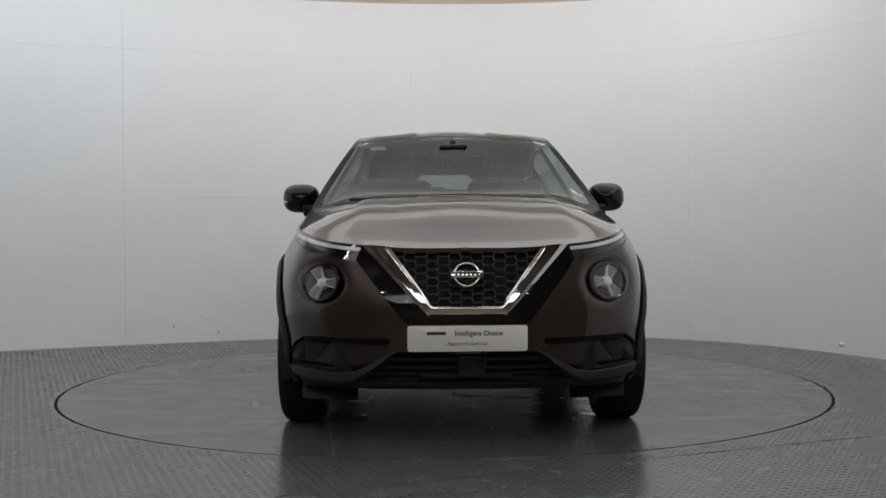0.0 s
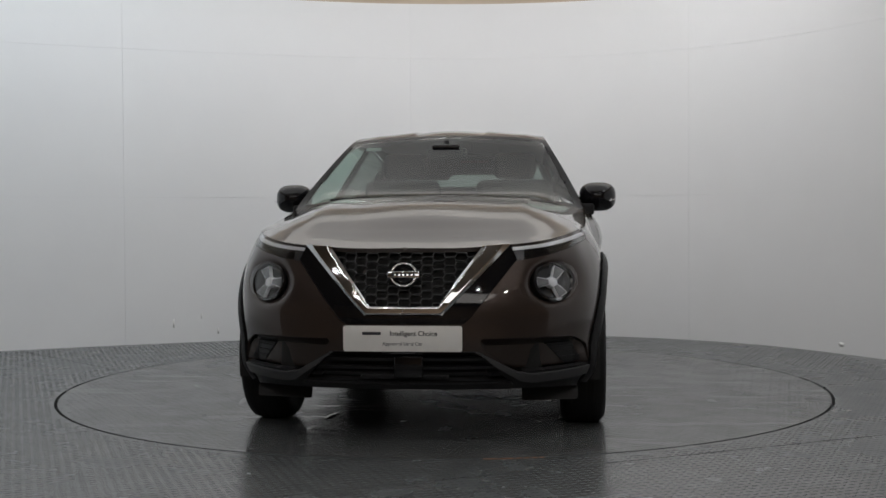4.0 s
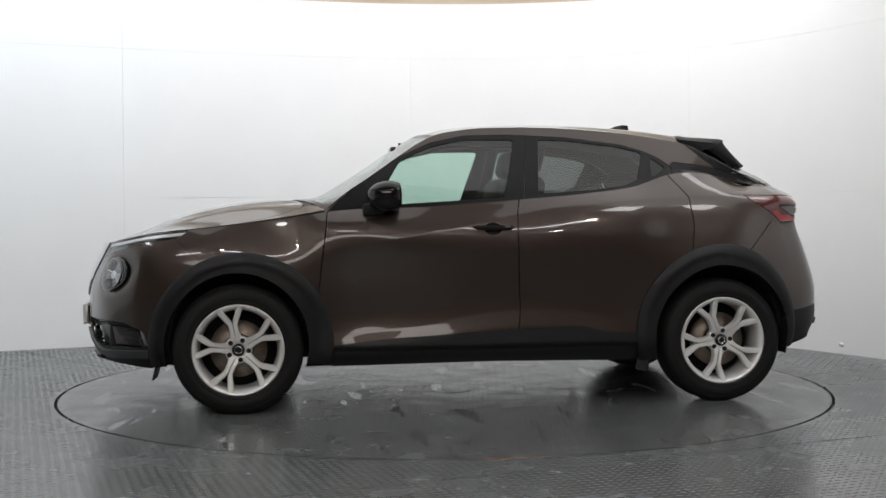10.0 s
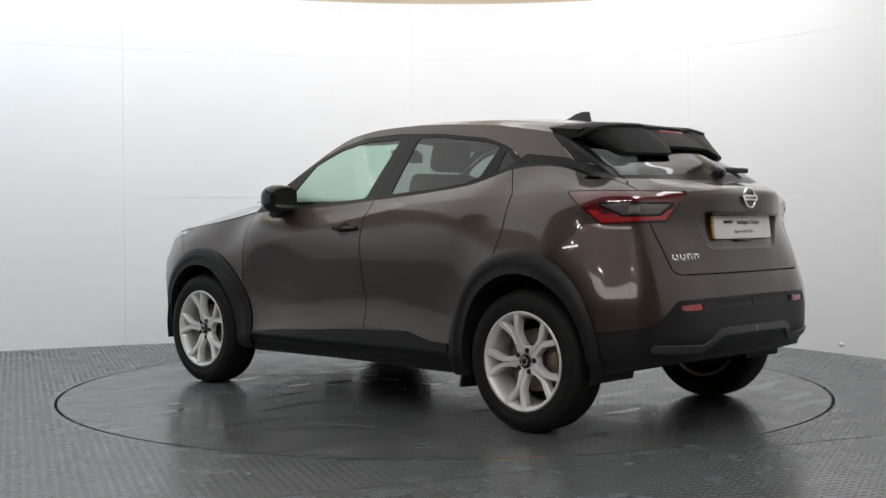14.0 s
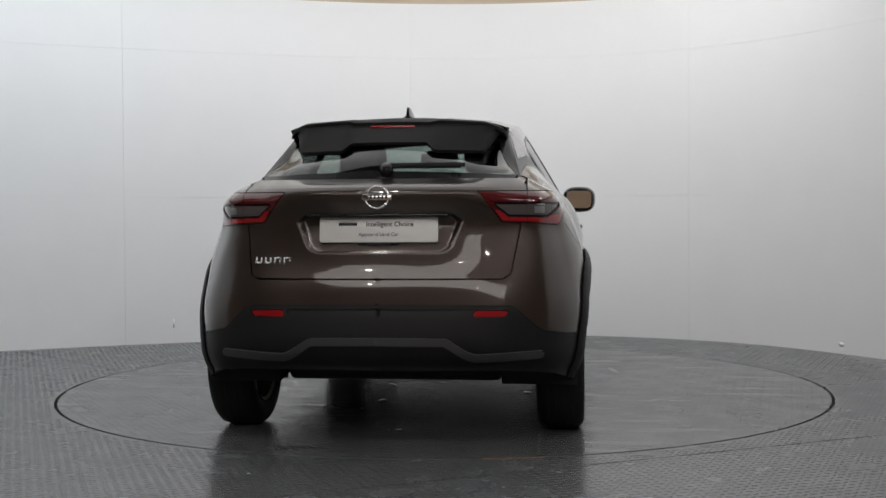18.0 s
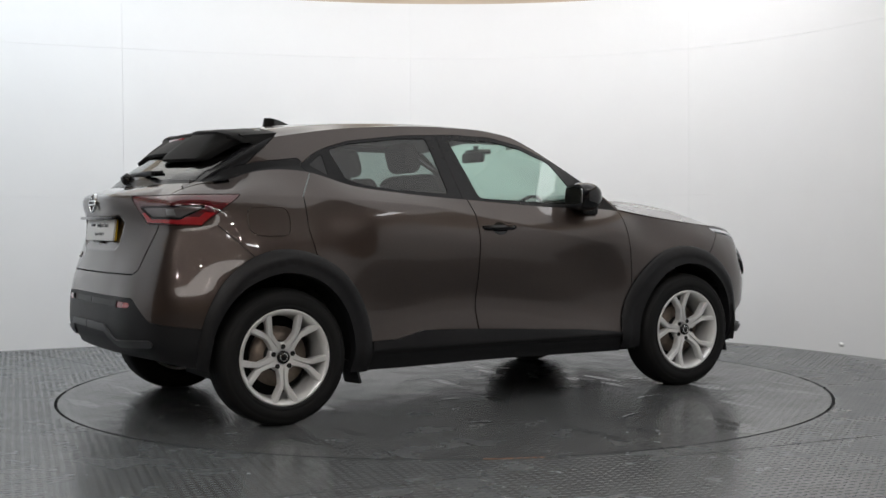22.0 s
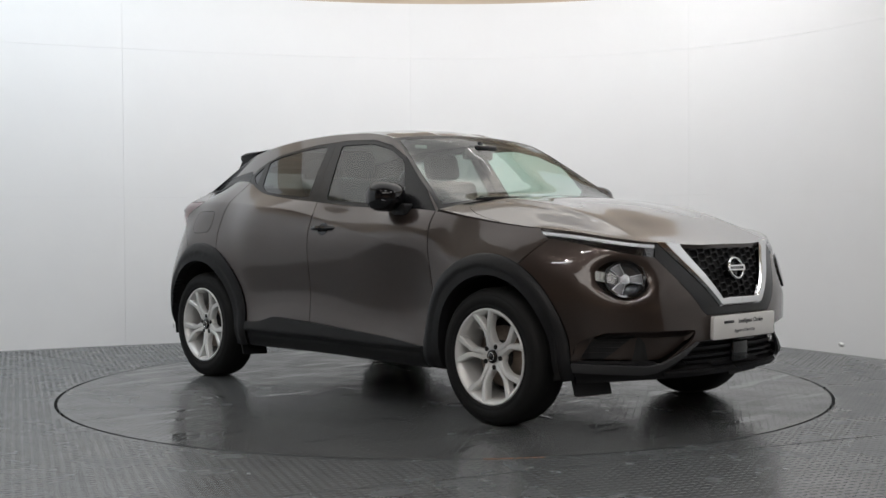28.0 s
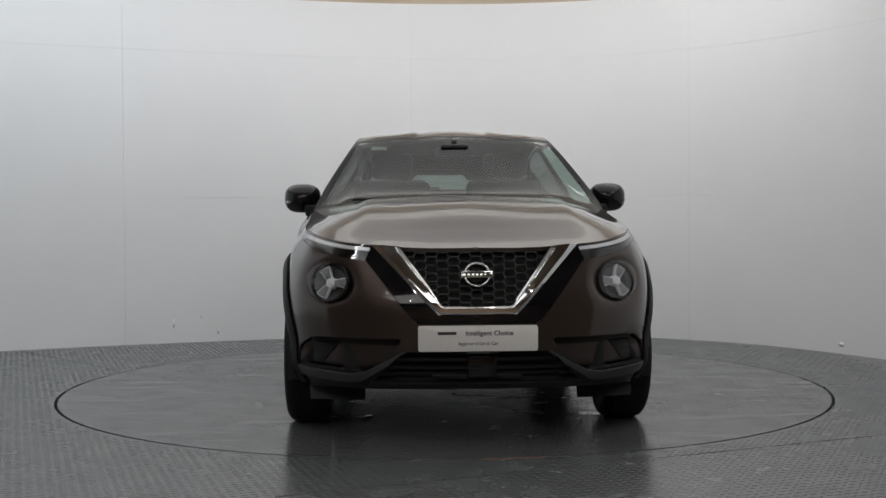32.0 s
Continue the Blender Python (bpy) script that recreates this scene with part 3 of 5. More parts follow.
# Centre line and the roof rail.
BONNET_MID = [(2.08, 0, .885), (2.0, 0, .908), (1.87, 0, .955), (1.71, 0, 1.018), (1.57, 0, 1.058), (1.40, 0, 1.090), (1.24, 0, 1.112), (1.0, 0, 1.130)]
SCREEN_MID = [(1.0, 0, 1.130), (.87, 0, 1.154), (.733, 0, 1.230), (.595, 0, 1.318), (.458, 0, 1.410), (.34, 0, 1.487), (.29, 0, 1.512)]
ROOF_MID = [(.29, 0, 1.512), (.19, 0, 1.538), (.05, 0, 1.558), (-.12, 0, 1.569), (-.30, 0, 1.572), (-.65, 0, 1.564), (-1.01, 0, 1.543), (-1.25, 0, 1.516)]
GLASS_MID = [(-1.25, 0, 1.516), (-1.40, 0, 1.485), (-1.56, 0, 1.418), (-1.70, 0, 1.338), (-1.80, 0, 1.268), (-1.86, 0, 1.2)]
PILLAR = [(.86, .735, 1.088), (.75, .700, 1.156), (.62, .655, 1.243), (.47, .610, 1.347), (.34, .572, 1.432), (.24, .555, 1.482)]
RAIL = [(.24, .555, 1.482), (.10, .560, 1.512), (-.20, .570, 1.530), (-.60, .568, 1.520), (-.90, .556, 1.494), (-1.10, .545, 1.465), (-1.25, .535, 1.440)]
TAIL_EDGE = [(-1.25, .535, 1.440), (-1.38, .553, 1.375), (-1.52, .570, 1.29), (-1.66, .585, 1.20)]


def join_curves(*lists):
    pts = list(lists[0])
    for l in lists[1:]:
        pts += list(l)[1:]
    return pts


cowl_corner = belt(U_COWL)[0]
rear_corner = belt(U_TAILSIDE)[0]
glass_mid_end = belt(1.0)[0]
PILLAR[0] = tuple(cowl_corner + np.array((0.0, -0.012, 0.012)))
TAIL_EDGE[-1] = tuple(rear_corner)
PILLAR[1:] = [(x, float(glass_y(x, z)), z) for x, _, z in PILLAR[1:]]
RAIL[:] = [(x, float(glass_y(x, z)), z) for x, _, z in RAIL]
TAIL_EDGE[:-1] = [(x, float(glass_y(x, z)), z) for x, _, z in TAIL_EDGE[:-1]]
GLASS_MID[-1] = tuple(glass_mid_end)
cowl_line = half_spline([(1.0, 0, 1.130), (.985, .30, 1.126), (.935, .55, 1.112), PILLAR[0]])
header_line = half_spline([(.29, 0, 1.512), (.285, .25, 1.506), (.265, .45, 1.494), RAIL[0]])
roof_end = half_spline([(-1.25, 0, 1.516), (-1.25, .25, 1.508), (-1.25, .45, 1.482), RAIL[-1]])

# ---- car: surfaces ----
def uv_sheet(func, nu, nv):
    """A sheet that also carries its own two coordinates, facing outwards."""
    u, v = np.meshgrid(np.linspace(0, 1, nu + 1), np.linspace(0, 1, nv + 1), indexing="ij")
    u, v = u.ravel(), v.ravel()
    p = np.column_stack([func(u, v), u, v])
    f = []
    for i in range(nu):
        for j in range(nv):
            a = i * (nv + 1) + j
            f.append((a, a + nv + 1, a + nv + 2, a + 1))
    return Sheet(p, f)


def rev(func):
    return lambda t: func(1 - np.asarray(t, float))


def crease(u, v):
    """Two raised folds that run from the grille to the screen."""
    k = np.clip((v - 0.33) / 0.07, 0, 1)
    k = k * k * (3 - 2 * k)
    rise = np.clip(u / 0.75, 0, 1)
    swell = rise * rise * (3 - 2 * rise) * np.clip((1 - u) / 0.10, 0, 1)
    return np.stack([0 * u, 0 * u, swell * 0.011 * k + np.sin(np.pi * u) * (0.008 * v + 0.018 * np.exp(-((v - 0.36) / 0.17) ** 2))], 1)


def roof_step(u, v):
    """The middle of the roof lies a little lower than its sides."""
    k = np.clip((0.66 - v) / 0.06, 0, 1)
    k = k * k * (3 - 2 * k) * np.clip(v / 0.2, 0, 1)
    fade = np.clip(u / 0.08, 0, 1) * np.clip((1 - u) / 0.05, 0, 1)
    crown = v * (1 - v) ** 2 * -0.11
    return np.stack([0 * u, 0 * u, 0.010 * k * fade + crown], 1)


def rear_swell(u, v):
    w = 4 * v * (1 - v) ** 2 * np.sin(np.pi * u)
    return np.stack([0.012 * w, 0 * u, -0.075 * w], 1)


def screen_swell(u, v):
    w = 2.5 * v * (1 - v) ** 2 * np.sin(np.pi * u)
    return np.stack([-0.010 * w, 0 * u, -0.075 * w], 1)


side_top = spline(join_curves(PILLAR, RAIL))


def flank_rows(u, v):
    """The flank with one row of its mesh along the shoulder crease."""
    zl = z_low(u)
    vc = np.clip((shoulder(outline(u)[:, 0]) - zl) / (belt_z(u) - zl), 0.6, 0.95)
    return lower(u, np.where(v < 0.75, v / 0.75 * vc, vc + (v - 0.75) / 0.25 * (1 - vc)))


flank = uv_sheet(flank_rows, 360, 96)
bonnet_all = uv_sheet(coons(between(belt, U_CORNER, U_COWL), spline(BONNET_MID), between(belt, U_CORNER, 0.0), rev(cowl_line), crease), 70, 60)
screen_all = uv_sheet(coons(spline(PILLAR), spline(SCREEN_MID), rev(cowl_line), rev(header_line), screen_swell), 40, 40)
roof_all = uv_sheet(coons(spline(RAIL), spline(ROOF_MID), rev(header_line), rev(roof_end), roof_step), 60, 50)
def side_patch(u, v):
    lo, hi = between(belt, U_COWL, U_TAILSIDE)(u), side_top(u)
    p = lo * (1 - v[:, None]) + hi * v[:, None]
    y = glass_y(p[:, 0], p[:, 2])
    k = np.clip(v / 0.1, 0, 1) * np.clip((1 - u) / 0.05, 0, 1) * np.clip(u / 0.03, 0, 1)
    p[:, 1] = p[:, 1] * (1 - k) + y * k
    return p


side_all = uv_sheet(side_patch, 200, 50)
rear_all = uv_sheet(coons(spline(TAIL_EDGE), spline(GLASS_MID), rev(roof_end), between(belt, U_TAILSIDE, 1.0), rear_swell), 40, 40)


def fine_sheet(u0, u1, v0, v1, nu, nv):
    """A stretch of the flank with a closer mesh."""
    sh = uv_sheet(lambda u, v: lower(u0 + (u1 - u0) * u, v0 + (v1 - v0) * v), nu, nv)
    sh.v[:, 3] = u0 + (u1 - u0) * sh.v[:, 3]
    sh.v[:, 4] = v0 + (v1 - v0) * sh.v[:, 4]
    return sh


def take(sh, field, gap=0.003):
    """What lies inside the field, and the rest, with a joint between them."""
    return sh.cut(lambda v: field(v) - gap), sh.cut(lambda v: -field(v) - gap)


def inside(*fields):
    return lambda v: np.minimum.reduce([f(v) for f in fields])


def ellipse(i, j, ci, cj, ri, rj):
    return lambda v: (1 - np.hypot((v[:, i] - ci) / ri, (v[:, j] - cj) / rj)) * min(ri, rj)


def arch_edge(cx, cz, ahead, behind, up):
    """An ellipse that reaches further to one side than to the other."""
    f, r = ellipse(0, 2, cx, cz, ahead, up), ellipse(0, 2, cx, cz, behind, up)
    return lambda v: np.where(v[:, 0] > cx, f(v), r(v))


def below(i, j, pts):
    """Under a line that gives axis j by axis i."""
    a = np.array(pts, float)
    a = a[np.argsort(a[:, 0])]
    return lambda v: np.interp(v[:, i], a[:, 0], a[:, 1]) - v[:, j]


def past(x):
    return lambda v: v[:, 0] - x


def before(x):
    return lambda v: x - v[:, 0]


def u_where(z, x=None, y=None, lo=0.0, hi=1.0):
    us = np.linspace(lo, hi, 2001)
    p = lower(us, np.clip((z - z_low(us)) / (belt_z(us) - z_low(us)), 0, 1))
    return us[np.argmin(np.abs(p[:, 0] - x) if x is not None else np.abs(p[:, 1] - y))]


car = tagged(new("car"), "brown metallic crossover car with black wheel-arch cladding on the turntable", "car")


def panel(name, sh, material, parent=None, depth=0.012, label="", shift=0.0):
    if shift:
        sh = sh.push(shift)
    return part(name, sh.rim(depth).bm3(), material, parent or car, label)


def pair(name, sh, material, depth=0.012, label="", shift=0.0, parents=None):
    """The same panel on the left and on the right."""
    if shift:
        sh = sh.push(shift)
    sh = sh.rim(depth)
    ps = parents or (car, car)
    return part(name, sh.bm3(), material, ps[0], label), part(name, sh.mirror().bm3(), material, ps[1], label)


# flank: openings and panels
F_WHEEL, R_WHEEL = ellipse(0, 2, 1.322, .352, .372, .388), ellipse(0, 2, -1.315, .352, .378, .402)
rest = flank.cut(lambda v: -np.maximum(F_WHEEL(v), R_WHEEL(v)))
inner_shell = rest.cut(lambda v: .74 - v[:, 4]).push(lambda v: np.where(np.abs(v[:, 0]) > 1.62, -0.075, -0.02))

FRONT_ARCH, REAR_ARCH = arch_edge(1.30, .36, .48, .48, .486), arch_edge(-1.32, .37, .49, .43, .50)
arch_f, rest = take(rest, FRONT_ARCH, 0.001)
arch_r, rest = take(rest, REAR_ARCH, 0.001)


def arch_relief(f):
    """Rounded at the outer edge, with a flat lip towards the wheel."""
    return lambda v: 0.006 + 0.018 * np.sqrt(np.clip(f(v) / 0.04, 0, 1)) - 0.006 * (f(v) > 0.062)


arch_f = arch_f.cut(lambda v: v[:, 2] - .262)
pair("front_arch_cladding", arch_f.push(arch_relief(FRONT_ARCH)), CLAD, 0.05, "black textured plastic wheel-arch cladding")
pair("rear_arch_cladding", arch_r.push(arch_relief(REAR_ARCH)), CLAD, 0.05, "black textured plastic wheel-arch cladding")

sill_field = poly([(.96, .1), (.96, .30), (.824, .349), (.495, .381), (-.171, .42), (-.521, .432), (-.68, .392), (-.90, .386), (-.90, .1)], 0, 2)
sill, rest = take(rest, sill_field, 0.001)
pair("sill_cladding", sill.push(lambda v: -.006 + .024 * np.clip((v[:, 2] - .322) / .014, 0, 1)), CLAD, 0.03, "black plastic sill cladding")

lip_field = inside(below(1, 2, [(0, .44), (.33, .43), (.5, .335), (.8, .348), (1, .36)]), past(1.5))
lip, rest = take(rest, lip_field, 0.001)
skirt_field = inside(below(1, 2, [(0, .642), (.585, .638), (.705, .530), (.86, .50), (1, .50)]), before(-1.5))
skirt, rest = take(rest, skirt_field, 0.001)

# nose
grille_hole = inside(poly([(-.1, .632), (.150, .632), (.335, .882), (.37, 1.0), (-.1, 1.0)], 1, 2), past(1.6))
chrome_out = inside(poly([(-.1, .590), (.172, .590), (.462, .897), (.47, 1.0), (-.1, 1.0)], 1, 2), past(1.6))
vee_out = inside(poly([(-.1, .553), (.262, .553), (.292, .578), (.494, .832), (.466, .899), (.462, 1.0), (-.1, 1.0)], 1, 2), past(1.6))
hole, rest = take(rest, grille_hole, 0.0)
chrome, rest = take(rest, chrome_out, 0.0)
vee, rest = take(rest, vee_out, 0.0015)

u_in, u_tip = u_where(.86, y=.43, lo=0, hi=.3), u_where(.95, x=1.565, lo=.1, hi=.4)
drl_field = inside(lambda v: np.interp(v[:, 3], [u_in, u_tip], [.076, .036]) - (belt_z(v[:, 3]) - v[:, 2]), lambda v: (v[:, 3] - u_in) * 4, lambda v: (u_tip - v[:, 3]) * 4 - (belt_z(v[:, 3]) - v[:, 2]) * 1.2)
drl, rest = take(rest, drl_field, 0.001)
lamp_field = inside(ellipse(1, 2, .657, .733, .103, .089), past(1.6))
lamp, rest = take(rest, lamp_field, 0.0)
bumper_f, rest = take(rest, lambda v: v[:, 0] - (1.53 + (v[:, 2] - .82) * 1.11))

# tail
tail_poly = [(u_where(1.14, x=-1.49, lo=.6, hi=.9), 1.142), (u_where(1.13, y=.43, lo=.85, hi=1), 1.136), (u_where(1.0, y=.535, lo=.8, hi=1), .998),
             (u_where(.99, x=-1.70, lo=.6, hi=.85), .985)]
tail_field = inside(poly([(u * 5, z) for u, z in tail_poly], 0, 1), lambda v: 0 * v[:, 0] + 1)


def tail_at(v):
    return tail_field(np.stack([v[:, 3] * 5, v[:, 2]], 1))


rest = rest.cut(lambda v: -tail_at(v) - 0.002)
US = [u for u, _ in tail_poly]
taillamp = fine_sheet(min(US) - .004, max(US) + .004, .66, .995, 150, 70).cut(lambda v: tail_at(v) - 0.002).cut(lambda v: np.abs(v[:, 1] - .645) - .002)
GATE = inside(poly([(-.1, .752), (.545, .752), (.578, .775), (.617, .99), (.645, 1.13), (.600, 1.4), (-.1, 1.4)], 1, 2), before(-1.5))
rest = rest.cut(lambda v: -GATE(v) - 0.0035)
gate_low = fine_sheet(.80, 1.0, .40, 1.0, 120, 130).cut(lambda v: GATE(v) - 0.0035).cut(lambda v: -tail_at(v) - 0.002)
bumper_r, rest = take(rest, lambda v: -v[:, 0] - (1.50 + (v[:, 2] - .86) * 1.0) + np.where(v[:, 2] > 1.0, -1, 0))

# sides
front_gap = [(.2, .905), (.5, .902), (.656, .895), (.804, .879), (.923, .863), (1.054, .848), (1.2, .83)]
rear_gap = [(.2, -1.08), (.7, -1.10), (.815, -1.14), (.97, -1.169), (1.136, -1.163), (1.307, -1.043)]


def ahead_of(pts):
    a = np.array(pts, float)
    return lambda v: v[:, 0] - np.interp(v[:, 2], a[:, 0], a[:, 1])


MID_GAP = [(.2, -.172), (.37, -.172), (.535, -.188), (.67, -.178), (.916, -.172), (1.04, -.176), (1.128, -.198)]
wing, rest = take(rest, ahead_of(front_gap))
door_f, rest = take(rest, ahead_of(MID_GAP))
door_r, quarter = take(rest, ahead_of(rear_gap))

# greenhouse side
DLO = [(.850, 1.030), (.845, 1.058), (.655, 1.236), (.462, 1.350), (.273, 1.436), (.083, 1.479), (-.173, 1.487), (-.496, 1.472), (-.824, 1.432), (-.957, 1.394), (-1.04, 1.356),
       (-1.115, 1.300), (-1.07, 1.22), (-.9, 1.1), (0, 1.0)]
surround, side_rest = take(side_all, poly(DLO, 0, 2), 0.0015)
strip_field = poly([(-1.07, 1.28), (-1.125, 1.335), (-1.35, 1.310), (-1.60, 1.252), (-1.80, 1.2), (-1.6, 1.0), (-1.1, 1.1)], 0, 2)
strip, side_rest = take(side_rest, strip_field, 0.0015)
FIN_FIELD = poly([(-1.190, 1.56), (-1.190, 1.468), (-1.330, 1.352), (-1.467, 1.238), (-1.9, 1.15), (-1.9, 1.56)], 0, 2)
fin_side, side_rest = take(side_rest, FIN_FIELD, 0.0015)
FRONT_PANE = rounded([(.600, 1.088), (-.115, 1.130), (-.205, 1.458), (.09, 1.455), (.27, 1.415), (.445, 1.335)], .025)
REAR_PANE = rounded([(-.305, 1.150), (-.64, 1.174), (-.81, 1.198), (-.890, 1.228), (-.945, 1.385), (-.82, 1.418), (-.5, 1.455), (-.345, 1.460)], .02)
# The small rear corner shape is the dark door-handle recess, drawn as flat black.
HANDLE_RECESS = rounded([(-.988, 1.362), (-1.072, 1.300), (-.980, 1.240)], .012)
pane_f, surround = take(surround, poly(FRONT_PANE, 0, 2), 0.0)
pane_r, surround = take(surround, poly(REAR_PANE, 0, 2), 0.0)
recess_q, surround = take(surround, poly(HANDLE_RECESS, 0, 2), 0.0)
frame_f, surround = take(surround, lambda v: v[:, 0] + .225 + (v[:, 2] - 1.13) * .15, 0.001)

# screen, roof, rear glass, bonnet
screen_glass, screen_black = take(screen_all, inside(lambda v: v[:, 3] - .045, lambda v: .955 - v[:, 3], lambda v: v[:, 4] - .05), 0.0)
rear_glass, rear_black = take(rear_all, inside(lambda v: .94 - v[:, 3], lambda v: v[:, 4] - .13), 0.0)
bonnet_field = poly([(2.5, -.1), (2.5, .95), (1.45, .95), (1.30, .789), (1.20, .778), (1.09, .748), (.985, .69), (.965, .60), (1.008, .45), (1.045, .25), (1.055, -.1)], 0, 1)
bonnet, top_rest = take(bonnet_all, bonnet_field, 0.002)
scuttle, wing_top = take(top_rest, inside(lambda v: .66 - v[:, 1]), 0.001)

# ---- car: painted panels ----
SOCKET = inside(poly(rounded([(.33, .488), (.60, .490), (.74, .484), (.80, .44), (.815, .33), (.56, .31), (.50, .33), (.35, .44)], .02), 1, 2), past(1.6))
VENT = inside(poly(rounded([(.600, .470), (.715, .468), (.775, .365), (.700, .352)], .012), 1, 2), past(1.6))


def bumper_relief(v):
    """A dished ring round each lamp."""
    ring = np.exp(-np.clip(-lamp_field(v), 0, 1) / 0.016) * (v[:, 0] > 1.6)
    return -0.016 * ring


def socket_relief(v):
    """An undercut below the bumper's ledge."""
    ramp = np.minimum(np.minimum((.488 - v[:, 2]) / .035, (.815 - v[:, 1]) / .04), (v[:, 1] - .325) / .04)
    return -0.045 * np.clip(ramp, 0, 1)


socket = fine_sheet(u_where(.4, y=.28, lo=0, hi=.3), u_where(.4, y=.835, lo=0, hi=.3), .02, .52, 90, 90)
socket = socket.cut(SOCKET).cut(lambda v: -lip_field(v)).push(socket_relief)
bumper_f = bumper_f.cut(lambda v: -SOCKET(v))
pair("bumper_recess", socket, PAINT, 0.002, "undercut painted corner of the bumper")
pair("bumper_vent", socket.cut(VENT), GRILLE, 0.003, "black corner vent", 0.003)
for q in (.385, .41, .435, .455):
    pair("vent_fin", socket.cut(VENT).cut(lambda v: .004 - np.abs(v[:, 2] - q)), CLAD, 0.004, "", 0.007)
panel("front_bumper", both(bumper_f.push(bumper_relief)), PAINT)
panel("bonnet", both(bonnet), PAINT, depth=0.02)
panel("scuttle", both(scuttle), CLAD, shift=-0.006)
pair("front_wing", wing, PAINT)
pair("wing_top", wing_top, PAINT)
front_doors = pair("front_door", door_f, PAINT, 0.015)
rear_doors = pair("rear_door", door_r, PAINT, 0.015)
part("rear_quarter", quarter.rim().bm3(), PAINT, car)
FLAP = poly(rounded([(-1.478, 1.075), (-1.275, 1.075), (-1.262, 1.01), (-1.278, .935), (-1.44, .935), (-1.487, .965)], .035, 6), 0, 2)
flap, quarter_right = take(quarter, FLAP, 0.0015)
right_quarter = part("rear_quarter", quarter_right.rim().mirror().bm3(), PAINT, car)
part("fuel_flap", flap.rim().mirror().bm3(), PAINT, right_quarter)
pair("roof_side", side_rest, PAINT)
panel("roof", both(roof_all), PAINT, depth=0.004)
RECESS = poly(rounded([(-.38, 1.036), (.325, 1.036), (.366, 1.008), (.315, .885), (.28, .862), (-.38, .862)], .012), 1, 2)
gate_low = gate_low.push(lambda v: -0.032 * np.clip(RECESS(v) / 0.012, 0, 1) * np.clip((v[:, 2] - .855) / .13, 0, 1))
tailgate = panel("tailgate", both(gate_low), PAINT, depth=0.015)
panel("rear_bumper", both(bumper_r), PAINT)
pair("pillar_strip", strip, SURROUND)
pair("pillar_fin_panel", fin_side, SURROUND)
pair("window_surround", surround, SURROUND, 0.008)
pair("window_frame", frame_f, SURROUND, 0.008, parents=front_doors)
panel("screen_border", both(screen_black), SURROUND, depth=0.006)
panel("windscreen", both(screen_glass), CLEAR, depth=0.0005)
panel("rear_glass_border", both(rear_black), SURROUND, tailgate, depth=0.006)
panel("rear_window", both(rear_glass), PRIVACY, tailgate, depth=0.0005)
for nm, sh, mt, par in (("window_pane", pane_f, CLEAR, front_doors), ("window_pane", pane_r, PRIVACY, rear_doors), ("handle_recess", recess_q, GLOSS, rear_doors)):
    pair(nm, sh, mt, 0.0005, "", -0.004, par)
panel("inner_shell", both(inner_shell), GAPMAT, depth=0.001)

tail_line = spline(TAIL_EDGE)


def fin_patch(u, v):
    """Closes the corner between the roof side and the rear window."""
    a = side_patch(np.ones_like(v), v)
    b = tail_line(1 - v)
    return a * (1 - u[:, None]) + b * u[:, None]


pair("pillar_fin", uv_sheet(fin_patch, 6, 30), SURROUND, 0.004)

# ---- car: nose ----
panel("grille_vee", both(vee), GLOSS, depth=0.02)
U_VEE = u_where(.88, y=.50, lo=0, hi=.2)
vee_fine = uv_sheet(lambda u, v: lower(u * U_VEE, .45 + v * .55), 130, 130).cut(chrome_out).cut(lambda v: -grille_hole(v))


def chrome_swell(v):
    """A flat face with bevelled edges."""
    a, o = np.maximum(-grille_hole(v), 0), np.maximum(chrome_out(v), 0)
    k = a / np.maximum(a + o, 1e-6)
    return .004 + .010 * np.clip(k / .18, 0, 1) * np.clip((1 - k) / .22, 0, 1)


panel("chrome_vee", both(vee_fine.push(chrome_swell)), CHROME, depth=0.04, label="polished chrome V-shaped grille surround")
panel("grille_back", both(hole), GAPMAT, depth=0.001, shift=-0.05)


